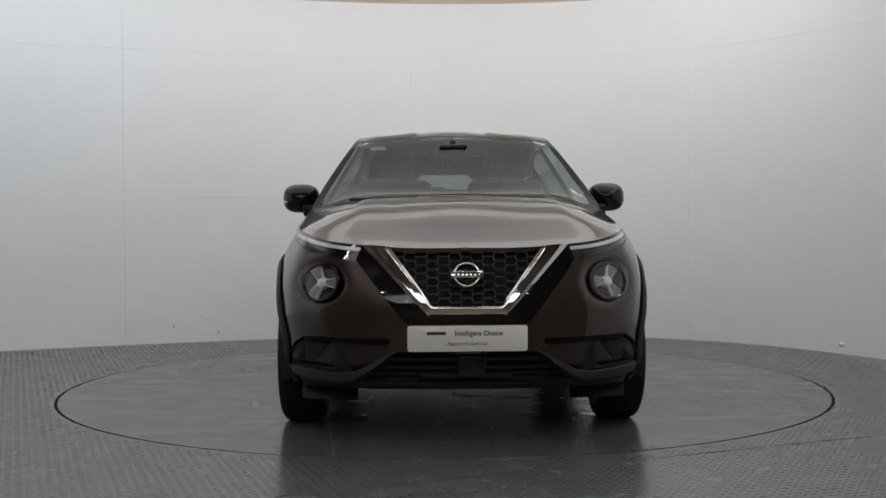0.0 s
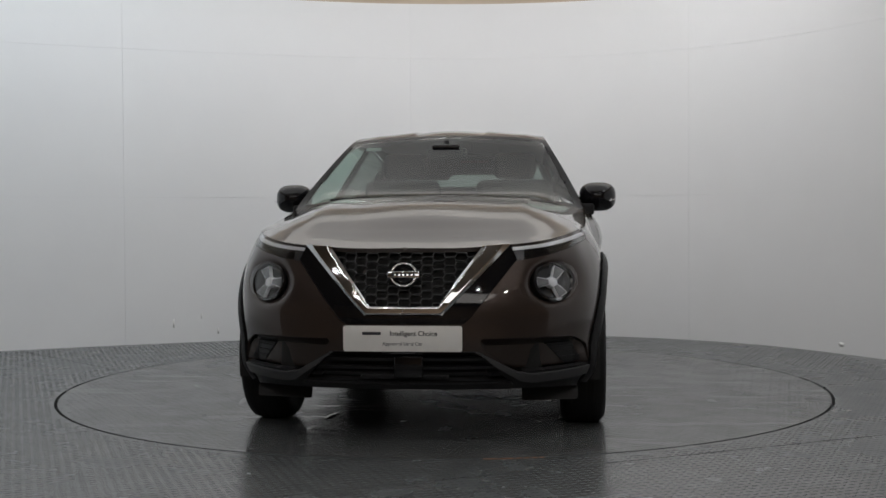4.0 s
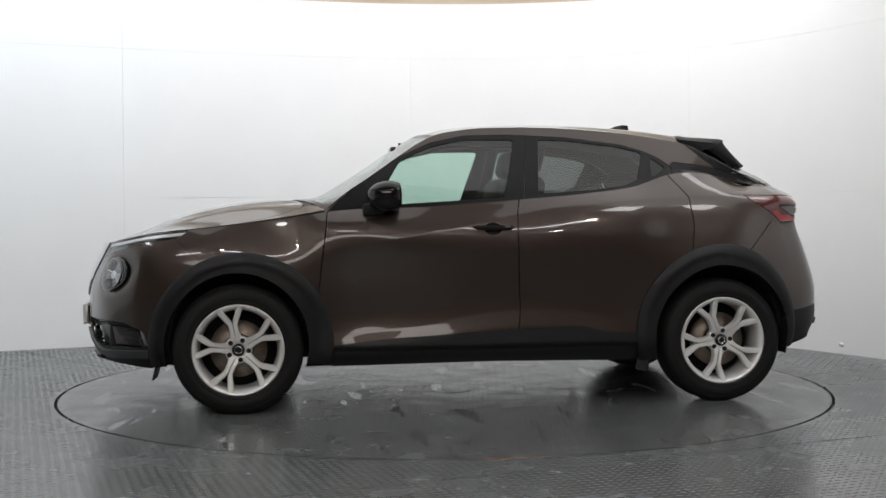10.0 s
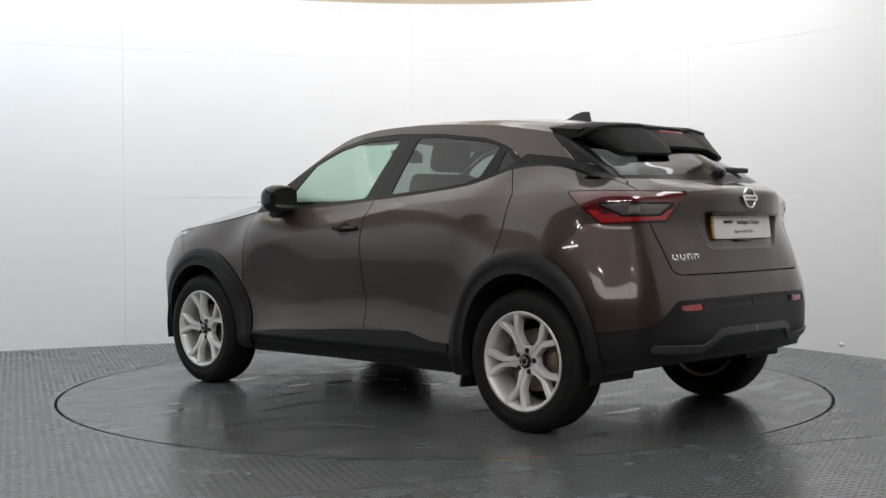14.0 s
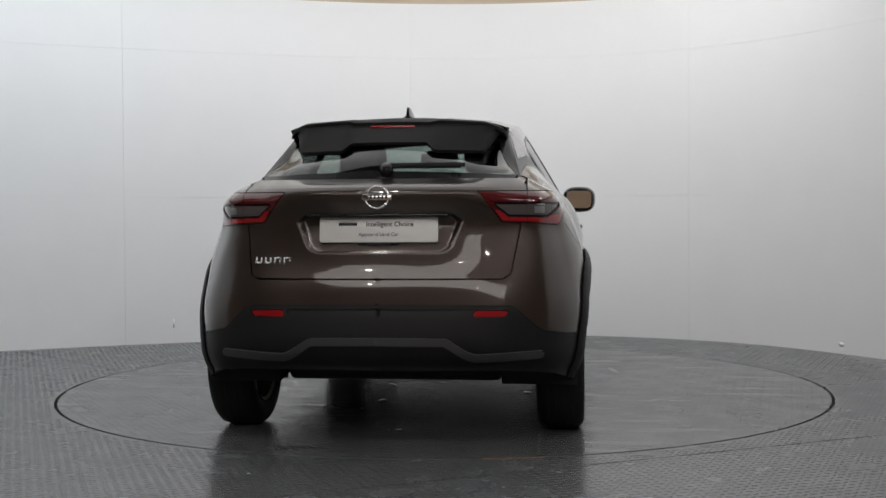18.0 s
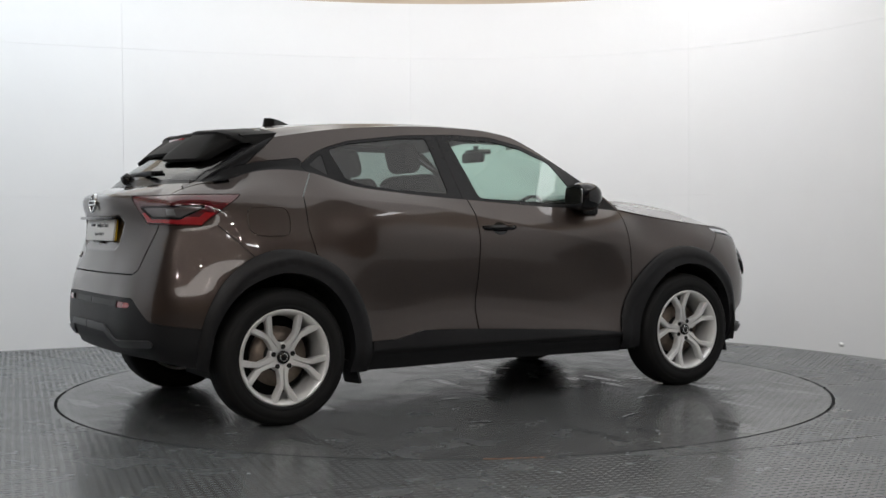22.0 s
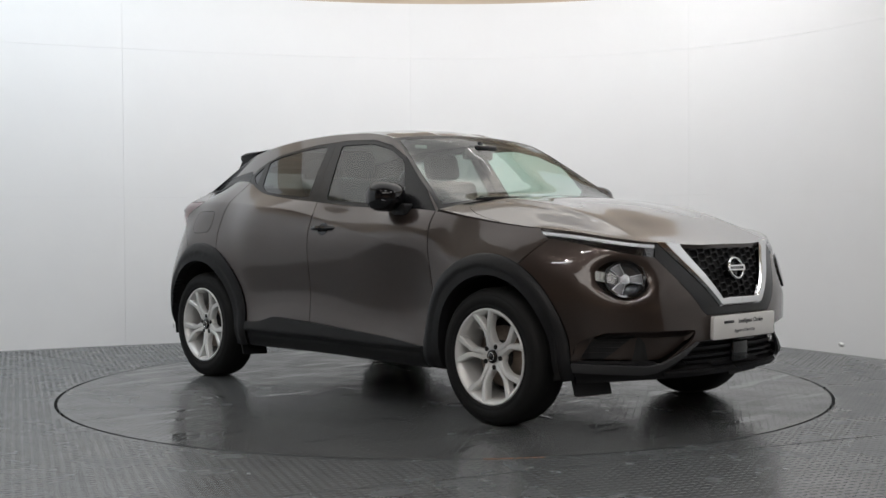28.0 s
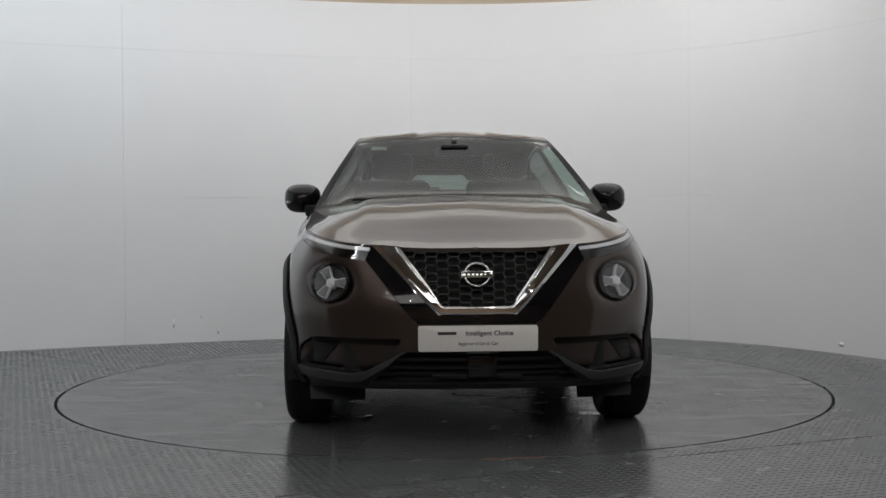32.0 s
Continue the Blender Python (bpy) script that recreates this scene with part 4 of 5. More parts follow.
# ---- car: wheels ----
def make_wheel(x, y, side, spin):
    """A wheel with its axle along y; side +1 faces left."""
    w = new("wheel")
    w.parent = car
    w.matrix_basis = pose(x, y, 0.338) @ (Matrix() if side > 0 else pose(0, 0, 0, 0, 0, 180))
    t = lathe([(.222, .085), (.245, .108), (.256, .1115), (.259, .1095), (.262, .1120), (.285, .1125), (.300, .110), (.303, .1075), (.306, .108), (.315, .104), (.332, .088), (.339, .06), (.340, 0), (.339, -.06), (.332, -.088), (.315, -.104), (.285, -.11), (.245, -.105), (.222, -.085)], 96)
    part("tyre", t, TYRE, w)
    g = bmesh.new()
    for o in (-.055, -.02, .02, .055):
        ring = lathe([(.3402, o - .004), (.3412, o), (.3402, o + .004)], 96)
        me = bpy.data.meshes.new("tmp")
        ring.to_mesh(me)
        ring.free()
        g.from_mesh(me)
        bpy.data.meshes.remove(me)
    part("tread_groove", g, GAPMAT, w)
    rim = lathe([(.236, .098), (.240, .104), (.234, .108), (.226, .104), (.216, .094), (.208, .06), (.200, -.02), (.205, -.09), (.222, -.1)], 96)
    rim_ob = part("rim", rim, ALLOY, w, "silver ten-spoke alloy wheel rim")
    for k in range(5):
        a0 = radians(spin + 72 * k)
        bm = bmesh.new()
        out, across = Vector((math.cos(a0), 0, math.sin(a0))), Vector((-math.sin(a0), 0, math.cos(a0)))
        for s in (-1, 1):
            line = [out * r + across * (s * o) for r, o in ((.030, .0165), (.066, .0150), (.090, .0125), (.132, .0125), (.152, .0190), (.219, .0560))]
            rows = []
            for k2, (wd, yo) in enumerate(((.0165, .072), (.0150, .081), (.0125, .085), (.0130, .091), (.0150, .094), (.0175, .104))):
                d = (line[min(k2 + 1, 5)] - line[max(k2 - 1, 0)]).normalized()
                nrm = Vector((-d.z, 0, d.x))
                rows.append([bm.verts.new(line[k2] + nrm * wd * q + Vector((0, yo + h, 0))) for q, h in ((-1, -.040), (-.97, -.008), (-.62, 0), (.62, 0), (.97, -.008), (1, -.040))])
            for a, b in zip(rows, rows[1:]):
                for i in range(5):
                    bm.faces.new((a[i], a[i + 1], b[i + 1], b[i]))
        bmesh.ops.recalc_face_normals(bm, faces=bm.faces)
        part("spoke", sharp(bm, 30), ALLOY, rim_ob)
    hub = lathe([(.074, .04), (.072, .069), (.066, .074), (.034, .076), (.033, .070)], 40)
    part("hub", hub, ALLOY, rim_ob)
    cap = lathe([(.033, .07), (.033, .082), (.030, .085), (.0, .086)], 32)
    cap_ob = part("centre_cap", cap, GLOSS, w)
    part("cap_ring", lathe([(.020, .0858), (.020, .0875), (.017, .0875), (.017, .0858)], 32), CHROME, cap_ob)
    # Bolt holes as flat black caps: the shade inside them is put into the colour.
    for k in range(5):
        a = radians(spin + 36 + 72 * k)
        bm = lathe([(.0125, .04), (.0125, .0790), (.0105, .0796), (.0, .0796)], 14)
        bmesh.ops.translate(bm, verts=bm.verts, vec=(math.cos(a) * .053, 0, math.sin(a) * .053))
        part("bolt_hole_shade", bm, GAPMAT, w)
    part("brake_disc", lathe([(.06, .012), (.150, .012), (.150, -.012), (.06, -.012)], 48), STEEL, w)
    part("brake_hub", lathe([(.0, .03), (.075, .03), (.078, .012), (.078, -.05), (.0, -.05)], 32), UNDER, w)
    part("wheel_back", lathe([(.0, -.08), (.215, -.08), (.215, -.09), (0, -.09)], 48), GAPMAT, w)
    return w


TRACK_Y = 0.783
for wx in (1.318, -1.318):
    for sd in (1, -1):
        make_wheel(wx, TRACK_Y * sd, sd, {(1, 1): 78, (-1, 1): 66, (1, -1): 78, (-1, -1): 54}[(1 if wx > 0 else -1, sd)])

# ---- car: lamps, grille, plates ----
def flank_point(z, y=None, x=None, lo=0.0, hi=1.0):
    """A point of the flank and its outward normal."""
    u = u_where(z, x=x, y=y, lo=lo, hi=hi)
    us, e = np.array([u, u + .002, u]), .004
    vs = np.clip((z - z_low(us)) / (belt_z(us) - z_low(us)), 0, 1) + np.array([0, 0, e])
    p = lower(us, vs)
    n = np.cross(p[1] - p[0], p[2] - p[0])
    n /= np.linalg.norm(n)
    mid = np.array((0, 0, .6)) - p[0]
    if n @ mid > 0:
        n = -n
    return Vector(p[0]), Vector(n)


def frame_at(point, normal, roll=0.0):
    """A pose whose z axis is the normal and whose y axis points up."""
    z = normal.normalized()
    x = Vector((0, 0, 1)).cross(z).normalized()
    y = z.cross(x)
    m = Matrix((x, y, z)).transposed().to_4x4()
    return Matrix.Translation(point) @ m @ pose(0, 0, 0, 0, 0, roll)


FLIP = Matrix.Diagonal((1, -1, 1, 1))


def both_sides(name, build, material, parents=None, label="", hard=35):
    """The same solid on the left and, mirrored, on the right."""
    made = []
    for k, par in enumerate(parents or (car, car)):
        bm = build()
        if k:
            bmesh.ops.transform(bm, matrix=FLIP, verts=bm.verts)
            bmesh.ops.reverse_faces(bm, faces=bm.faces)
        made.append(part(name, sharp(bm, hard), material, par, label))
    return made


def merged(*bms):
    out = bmesh.new()
    for b in bms:
        me = bpy.data.meshes.new("tmp")
        b.to_mesh(me)
        b.free()
        out.from_mesh(me)
        bpy.data.meshes.remove(me)
    return out


def placed(bm, m):
    bmesh.ops.transform(bm, matrix=m, verts=bm.verts)
    return bm


def turned(bm):
    """From a y axis to a z axis."""
    return placed(bm, Matrix(((1, 0, 0, 0), (0, 0, -1, 0), (0, 1, 0, 0), (0, 0, 0, 1))))


hp, hn = flank_point(.733, y=.657, hi=.35)
HEADLAMP = frame_at(hp, (hn + Vector((.08, 0, .03))).normalized())
lenses = pair("headlamp", lamp, LENS, 0.002, "round clear headlamp with a three-armed light", 0.004)
both_sides("bezel", lambda: placed(turned(lathe([(.088, -.008), (.100, -.003), (.104, -.008), (.104, -.03), (.092, -.03), (.088, -.014)], 48)), HEADLAMP @ Matrix.Diagonal((.98, .86, 1, 1))), GLOSS, lenses)
both_sides("dish", lambda: placed(turned(lathe([(.0, -.045), (.05, -.045), (.078, -.035), (.090, -.014)], 48)), HEADLAMP @ Matrix.Diagonal((.98, .86, 1, 1))), BOWL, lenses)
both_sides("projector", lambda: placed(turned(lathe([(.026, -.04), (.026, -.016), (.022, -.010), (.021, -.013), (.014, -.009), (0, -.007)], 32)), HEADLAMP), SILVER, lenses)


def lamp_arm(angle, near, far, w0, w1, low, deep):
    def build():
        out = [(near, -w0), (far, -w1), (far, w1), (near, w0)]
        m = HEADLAMP @ Matrix.Diagonal((.98, .86, 1, 1)) @ pose(0, 0, low, 0, 0, angle)
        return prism(out, deep, lambda a, b, c: m @ Vector((a, b, c)), .002)
    return build


for ang in (180, 58, -58):
    arms = both_sides("light_arm", lamp_arm(ang, .020, .087, .015, .030, -.030, .018), SILVER, lenses)
    both_sides("arm_face", lamp_arm(ang, .023, .084, .0120, .0265, -.014, .0035), DISH, lenses)

drl_lamps = pair("running_lamp", drl, LENS, 0.004, "slim clear daytime running lamp")
pair("lamp_back", drl.push(-0.016), GLOSS, 0.001, parents=drl_lamps)
drl_bar = drl.cut(lambda v: .0075 - np.abs(belt_z(v[:, 3]) - v[:, 2] - .018))
pair("light_bar", drl_bar, SILVER, 0.006, "", -0.006, drl_lamps)
inner_block = drl.cut(lambda v: .052 - np.abs(v[:, 1] - .475))
pair("light_block", inner_block, BOWL, 0.006, "", -0.008, drl_lamps)

# tail lamps: red frame, clear window
U0 = [(u * 5, z) for u, z in tail_poly]
uc, zc = sum(p[0] for p in U0) / 4, sum(p[1] for p in U0) / 4
WINDOW = [(uc + (a - uc) * .60 + .05, zc - .012 + (b - zc) * .34) for a, b in U0]
window_at = lambda v: poly(WINDOW, 0, 1)(np.stack([v[:, 3] * 5, v[:, 2]], 1))
clear_part, red_part = take(taillamp, window_at, 0.001)
ring, red_part = take(red_part, lambda v: .009 + window_at(v), 0.0)
low_band, frame_part = take(red_part, inside(lambda v: 1.052 - v[:, 2], lambda v: .018 - np.abs(tail_at(v) - .026)), 0.0)
tail_lamps = pair("tail_lamp", frame_part, REDDARK, 0.012, "dark red wraparound tail lamp with a clear window")
pair("light_band", low_band, RED, 0.004, "bright red light band", 0.0, tail_lamps)
pair("window_rim", ring, GLOSS, 0.004, "", -0.002, tail_lamps)
pair("clear_window", clear_part, LAMPWHITE, 0.004, "", -0.006, tail_lamps)
pair("reversing_reflector", clear_part.cut(lambda v: .022 - np.abs(v[:, 1] - .70)).cut(lambda v: window_at(v) - .010), DISH, 0.004, "silver lamp reflector", -0.003, tail_lamps)

# lower front: lip, intake, grey trim
INTAKE = poly([(-.1, .428), (.315, .428), (.36, .40), (.455, .300), (-.1, .300)], 1, 2)
intake, lip_body = take(lip, INTAKE, 0.0)


def stroke(pts, half, i=1, j=2):
    """A band along a broken line."""
    q = np.array(pts, float)

    def at(v):
        p = v[:, (i, j)]
        d = np.full(len(p), 1e9)
        for a, b in zip(q, q[1:]):
            e = b - a
            k = np.clip(((p - a) @ e) / (e @ e), 0, 1)
            d = np.minimum(d, np.hypot(*(p - a - k[:, None] * e).T))
        return half - d

    return at


front_trim, lip_body = take(lip_body, stroke([(.84, .322), (.56, .308), (.515, .315), (.335, .428)], .019), 0.0)
front_lip = panel("front_lip", both(lip_body), CLAD, depth=0.03, label="black plastic lower bumper")
pair("lip_trim", front_trim, SATIN, 0.02, "satin grey bumper trim", 0.012, (front_lip, front_lip))
panel("intake_back", both(intake), GAPMAT, front_lip, depth=0.001, shift=-0.06)
for z in (.320, .352, .392):
    bar = lip.cut(inside(INTAKE, lambda v: .007 - np.abs(v[:, 2] - z)))
    panel("intake_slat", both(bar), CLAD, front_lip, depth=0.03, shift=-0.022)
part("lower_bar", both(lip.cut(inside(lambda v: .012 - np.abs(v[:, 2] - .282), lambda v: .47 - v[:, 1])).push(.016)).rim(.03).bm3(), CLAD, front_lip)
part("radar_cover", box(bmesh.new(), 2.145, .02, .365, .02, .13, .10, None, .008), GLOSS, front_lip)
# lower rear: skirt, reflectors, trim
REFL = poly(rounded([(.415, .588), (.558, .590), (.575, .616), (.425, .620)], .006), 1, 2)
MESH = poly([(-.1, .592), (.395, .592), (.405, .622), (-.1, .622)], 1, 2)
refl, skirt_body = take(skirt, REFL, 0.001)
mesh_band, skirt_body = take(skirt_body, MESH, 0.0)
rear_trim, skirt_body = take(skirt_body, stroke([(.70, .425), (.42, .412), (.385, .425), (.295, .481), (-.1, .484)], .017), 0.0)
rear_skirt = panel("rear_skirt", both(skirt_body), CLAD, depth=0.03, label="black plastic lower rear bumper")
pair("reflector", refl, RED, 0.006, "red rear reflector", -0.004, (rear_skirt, rear_skirt))
panel("skirt_insert", both(mesh_band), GRILLE, rear_skirt, depth=0.004, shift=-0.008)
panel("skirt_trim", both(rear_trim), SATIN, rear_skirt, depth=0.02, shift=0.010, label="satin grey bumper trim")

# honeycomb grille
UG = u_where(.85, y=.36, lo=0, hi=.2)
fine = uv_sheet(lambda u, v: lower(u * UG, .52 + v * .48), 170, 130)


def honeycomb(v, w=.050, h=.036):
    y, z = v[:, 1], v[:, 2]
    best = np.full((2, len(y)), 9.0)
    i0 = np.round(y / w)
    for di in (-1, 0, 1):
        i = i0 + di
        off = np.where(np.mod(i, 2) > .5, h / 2, 0)
        j0 = np.round((z - off) / h)
        for dj in (-1, 0, 1):
            d = np.hypot((y - i * w) * .85, z - off - (j0 + dj) * h)
            worse = d < best[0]
            best[1] = np.where(worse, best[0], np.minimum(best[1], d))
            best[0] = np.where(worse, d, best[0])
    return .0021 - (best[1] - best[0]) / 2


grille = panel("grille", both(fine.cut(grille_hole).push(-.012).cut(honeycomb)), GRILLE, depth=0.014, label="black honeycomb grille")

# front and rear badge
def badge(place, normal_pose, parent):
    b = part("badge", placed(turned(merged(lathe([(.050, 0), (.060, 0), (.062, .006), (.058, .012), (.052, .012), (.049, .006), (.050, 0)], 48))), normal_pose @ Matrix.Diagonal((1, .92, 1, 1))), CHROME, parent, "round chrome badge with a crossbar")
    part("badge_bar", placed(box(bmesh.new(), 0, 0, .008, .142, .030, .012, None, .003), normal_pose), CHROME, b)
    for dx in (-.046, -.028, -.009, .009, .028, .046):
        part("badge_mark", placed(box(bmesh.new(), dx, 0, .0146, .010, .014, .0012), normal_pose), INK, b)


FRONT_BADGE = Matrix.Translation((2.135, 0, .767)) @ Matrix(((0, 0, 1, 0), (1, 0, 0, 0), (0, 1, 0, 0), (0, 0, 0, 1))) @ pose(0, 0, 0, -14)
badge(None, FRONT_BADGE, grille)
part("badge_mount", placed(turned(lathe([(.0, -.04), (.046, -.04), (.05, .0), (.0, .0)], 32)), FRONT_BADGE), GLOSS, grille)
REAR_BADGE = Matrix.Translation((-2.006, 0, 1.108)) @ Matrix(((0, 0, -1, 0), (-1, 0, 0, 0), (0, 1, 0, 0), (0, 0, 0, 1))) @ pose(0, 0, 0, -6)
badge(None, REAR_BADGE @ Matrix.Diagonal((.92, .92, 1, 1)), tailgate)


def lettering(text, size, m, material, parent, name):
    """Words in the built-in font, as a thin mesh, centred."""
    c = bpy.data.curves.new(name, "FONT")
    c.body, c.size, c.extrude, c.offset = text, size, 0.0004, 0.0006
    c.align_x, c.align_y = "CENTER", "CENTER"
    tmp = new("tmp", c)
    me = bpy.data.meshes.new_from_object(tmp.evaluated_get(bpy.context.evaluated_depsgraph_get()))
    bpy.data.objects.remove(tmp)
    me.materials.clear()
    me.materials.append(material)
    me.transform(m)
    ob = new(name, me)
    ob.parent = parent
    return ob


def plate(m, edge_material, name, label):
    p = part(name, placed(prism(rounded([(-.262, -.0565), (.262, -.0565), (.262, .0565), (-.262, .0565)], .012), .010, lambda a, b, c: Vector((a, b, c)), .001), m), PLATE, car, label)
    part("plate_back", placed(prism(rounded([(-.260, -.055), (.260, -.055), (.260, .055), (-.260, .055)], .012), .010, lambda a, b, c: Vector((a, b, c - .010))), m), edge_material, p)
    part("brand_bar", placed(box(bmesh.new(), -.136, .0235, .0105, .082, .013, .001), m), INK, p)
    lettering("Intelligent Choice", .0295, m @ pose(.049, .0225, .0106), INK, p, "lettering")
    lettering("Approved Used Car", .0215, m @ pose(0, -.0225, .0106), INKGREY, p, "lettering")
    part("dealer_strip", placed(box(bmesh.new(), 0, -.0635, .004, .18, .010, .006), m), GLOSS, p)
    part("dealer_bar", placed(box(bmesh.new(), 0, -.0635, .0074, .11, .004, .001), m), SATIN, p)


plate(Matrix.Translation((2.182, 0, .492)) @ Matrix(((0, 0, 1, 0), (1, 0, 0, 0), (0, 1, 0, 0), (0, 0, 0, 1))) @ pose(0, 0, 0, 2), PLATE, "front_plate", "white dealer plate with two lines of dark print")
plate(Matrix.Translation((-1.968, 0, .968)) @ Matrix(((0, 0, -1, 0), (-1, 0, 0, 0), (0, 1, 0, 0), (0, 0, 0, 1))) @ pose(0, 0, 0, -7), PLATEYEL, "rear_plate", "white dealer plate with a yellow edge")
part("plate_holder", box(bmesh.new(), 2.165, 0, .492, .03, .40, .09, None, .006), CLAD, car)
part("grab_bar", box(bmesh.new(), -1.985, 0, 1.030, .03, .62, .016, None, .005), GLOSS, tailgate)
for k in range(4):
    mp, mn = flank_point(.832, y=.545 - .045 * k, lo=.85)
    m = frame_at(mp, mn)
    part("model_mark", placed(merged(box(bmesh.new(), -.012, 0, .002, .009, .032, .005), box(bmesh.new(), .004, -.0115 if k < 2 else .0115, .002, .028, .009, .005), box(bmesh.new(), .013, .0, .002, .008, .030 if k != 3 else .01, .005)), m), CHROME, tailgate)

# mirrors
def egg(cx, cy, cz, rx, ry, rz, cut_back=0.55, n=28, m=18):
    """A rounded housing with a flat back that faces rearwards."""
    bm = bmesh.new()
    rows = []
    for i in range(m + 1):
        a = math.pi * i / m
        row = []
        for k in range(n):
            t = 2 * math.pi * k / n
            s = lambda q: math.copysign(abs(q) ** .72, q)
            x = math.cos(a)
            x = max(x, -cut_back)
            rr = math.sin(a) if math.cos(a) > -cut_back else math.sin(math.acos(-cut_back)) * max((math.pi - a) / (math.pi - math.acos(-cut_back)), 0)
            row.append(bm.verts.new((cx + rx * x, cy + ry * rr * s(math.cos(t)), cz + rz * rr * s(math.sin(t)))))
        rows.append(row)
    for a, b in zip(rows, rows[1:]):
        for k in range(n):
            bm.faces.new((a[k], a[(k + 1) % n], b[(k + 1) % n], b[k]))
    bmesh.ops.remove_doubles(bm, verts=bm.verts, dist=1e-5)
    bmesh.ops.recalc_face_normals(bm, faces=bm.faces)
    return bm


mirrors = both_sides("door_mirror", lambda: egg(.530, .876, 1.138, .112, .103, .082), GLOSS, front_doors, "gloss black door mirror")
both_sides("mirror_foot", lambda: prism(rounded([(.66, 1.035), (.55, 1.04), (.52, 1.09), (.66, 1.10)], .02), .09, lambda a, b, c: Vector((a, .765 + c, b)), .01), CLAD, front_doors)
both_sides("mirror_pane", lambda: prism(rounded([(-.078, -.055), (.075, -.055), (.08, .05), (-.078, .055)], .03), .003, lambda a, b, c: Vector((.4665 - c, .876 + a, 1.138 + b))), MIRROR, front_doors)
both_sides("indicator", lambda: prism(rounded([(-.06, -.006), (.07, -.006), (.085, .006), (-.06, .006)], .005), .004, lambda a, b, c: Vector((.625 - abs(a) * .22 + c, .89 + a, 1.118 + b))), LENS, front_doors)

# handles
def handle_bar():
    bm = bmesh.new()
    rows = []
    for x, w, o in ((.075, .006, .0), (.05, .012, .018), (0, .0145, .028), (-.08, .0145, .030), (-.125, .013, .026), (-.15, .010, .006)):
        y = float(lower(np.array([u_where(.968, x=x, lo=.3, hi=.7)]), np.array([.85]))[0][1]) - .002
        rows.append([bm.verts.new((x, y + o * f + g, .968 + w * h)) for f, g, h in ((.2, -.01, -1), (.9, 0, -.9), (1, .004, 0), (.9, 0, .9), (.2, -.01, 1))])
    for a, b in zip(rows, rows[1:]):
        for k in range(4):
            bm.faces.new((a[k], a[k + 1], b[k + 1], b[k]))
    bmesh.ops.recalc_face_normals(bm, faces=bm.faces)
    return bm


cup_sheet = door_f.cut(ellipse(0, 2, -.035, .962, .048, .034))
pair("handle_cup", cup_sheet, GLOSS, 0.002, "", 0.0015, front_doors)
both_sides("door_handle", handle_bar, GLOSS, front_doors, "black door handle")

# roof: aerial, spoiler
def fin():
    bm = bmesh.new()
    rows = []
    for x, z, w in ((-.86, 1.550, .006), (-.91, 1.560, .016), (-.965, 1.582, .016), (-1.010, 1.592, .011), (-1.050, 1.590, .008), (-1.058, 1.545, .016)):
        rows.append([bm.verts.new((x, -w * 1.6, 1.538)), bm.verts.new((x, -w * .5, z)), bm.verts.new((x, w * .5, z)), bm.verts.new((x, w * 1.6, 1.538))])
    for a, b in zip(rows, rows[1:]):
        for k in range(3):
            bm.faces.new((a[k], a[k + 1], b[k + 1], b[k]))
    bmesh.ops.recalc_face_normals(bm, faces=bm.faces)
    return bm


part("roof_aerial", sharp(fin()), GLOSS, car, "black shark-fin roof aerial")


def spoiler():
    """A hood over the rear window, deeper at both sides than in the middle."""
    ys = np.linspace(-.53, .53, 61)
    bm = bmesh.new()
    rows = []
    for y in ys:
        a = abs(y)
        s = min(max((a - .17) / .05, 0), 1)
        s = s * s * (3 - 2 * s)
        end = min(max((.53 - a) / .10, 0), 1) ** .5
        k2 = (a / .53) ** 2
        top = 1.512 - .055 * (a / .53) ** 2.2
        tip_x = -1.545 - .012 * s + .085 * k2 + .09 * (1 - end)
        tip_z = 1.478 + .008 * s - .018 * k2 - .04 * (1 - end)
        low_z = 1.357 - .038 * s + .06 * (1 - end)
        mid_x = np.interp(low_z, [q[2] for q in GLASS_MID[::-1]], [q[0] for q in GLASS_MID[::-1]])
        side_x = np.interp(low_z, [q[2] for q in TAIL_EDGE[::-1]], [q[0] for q in TAIL_EDGE[::-1]])
        low_x = mid_x + (side_x - mid_x) * (a / .565) ** 2 - .016
        wing = min(max((.505 - a) / .075, 0), 1)
        wing = wing * wing * (3 - 2 * wing)
        low_x = low_x * wing + (tip_x + .05) * (1 - wing)
        low_z = low_z * wing + (tip_z - .026) * (1 - wing)
        rows.append([bm.verts.new(p) for p in ((-1.20, y, top + .010), (-1.27, y, top + .004), (-1.40, y, (top + tip_z) / 2 + .006), (tip_x + .02, y, tip_z + .004), (tip_x, y, tip_z - .004), (tip_x + .002, y, tip_z - .018),
                                               (tip_x * .4 + low_x * .6 + .01, y, (tip_z + low_z) / 2), (low_x - .006, y, low_z + .012), (low_x, y, low_z), (low_x + .04, y, low_z - .004), (low_x + .09, y, low_z + .03))])
    for a, b in zip(rows, rows[1:]):
        for k in range(len(a) - 1):
            bm.faces.new((a[k], a[k + 1], b[k + 1], b[k]))
    bm.faces.new(rows[0])
    bm.faces.new(rows[-1][::-1])
    bmesh.ops.recalc_face_normals(bm, faces=bm.faces)
    return bm


part("roof_spoiler", sharp(spoiler(), 40), SPOILER, tailgate, "matt black roof spoiler")
part("brake_lamp", box(bmesh.new(), -1.556, 0, 1.448, .02, .21, .016, None, .003), RED, tailgate)

# wipers
def wiper(points, r):
    return tube(points, r, 6)


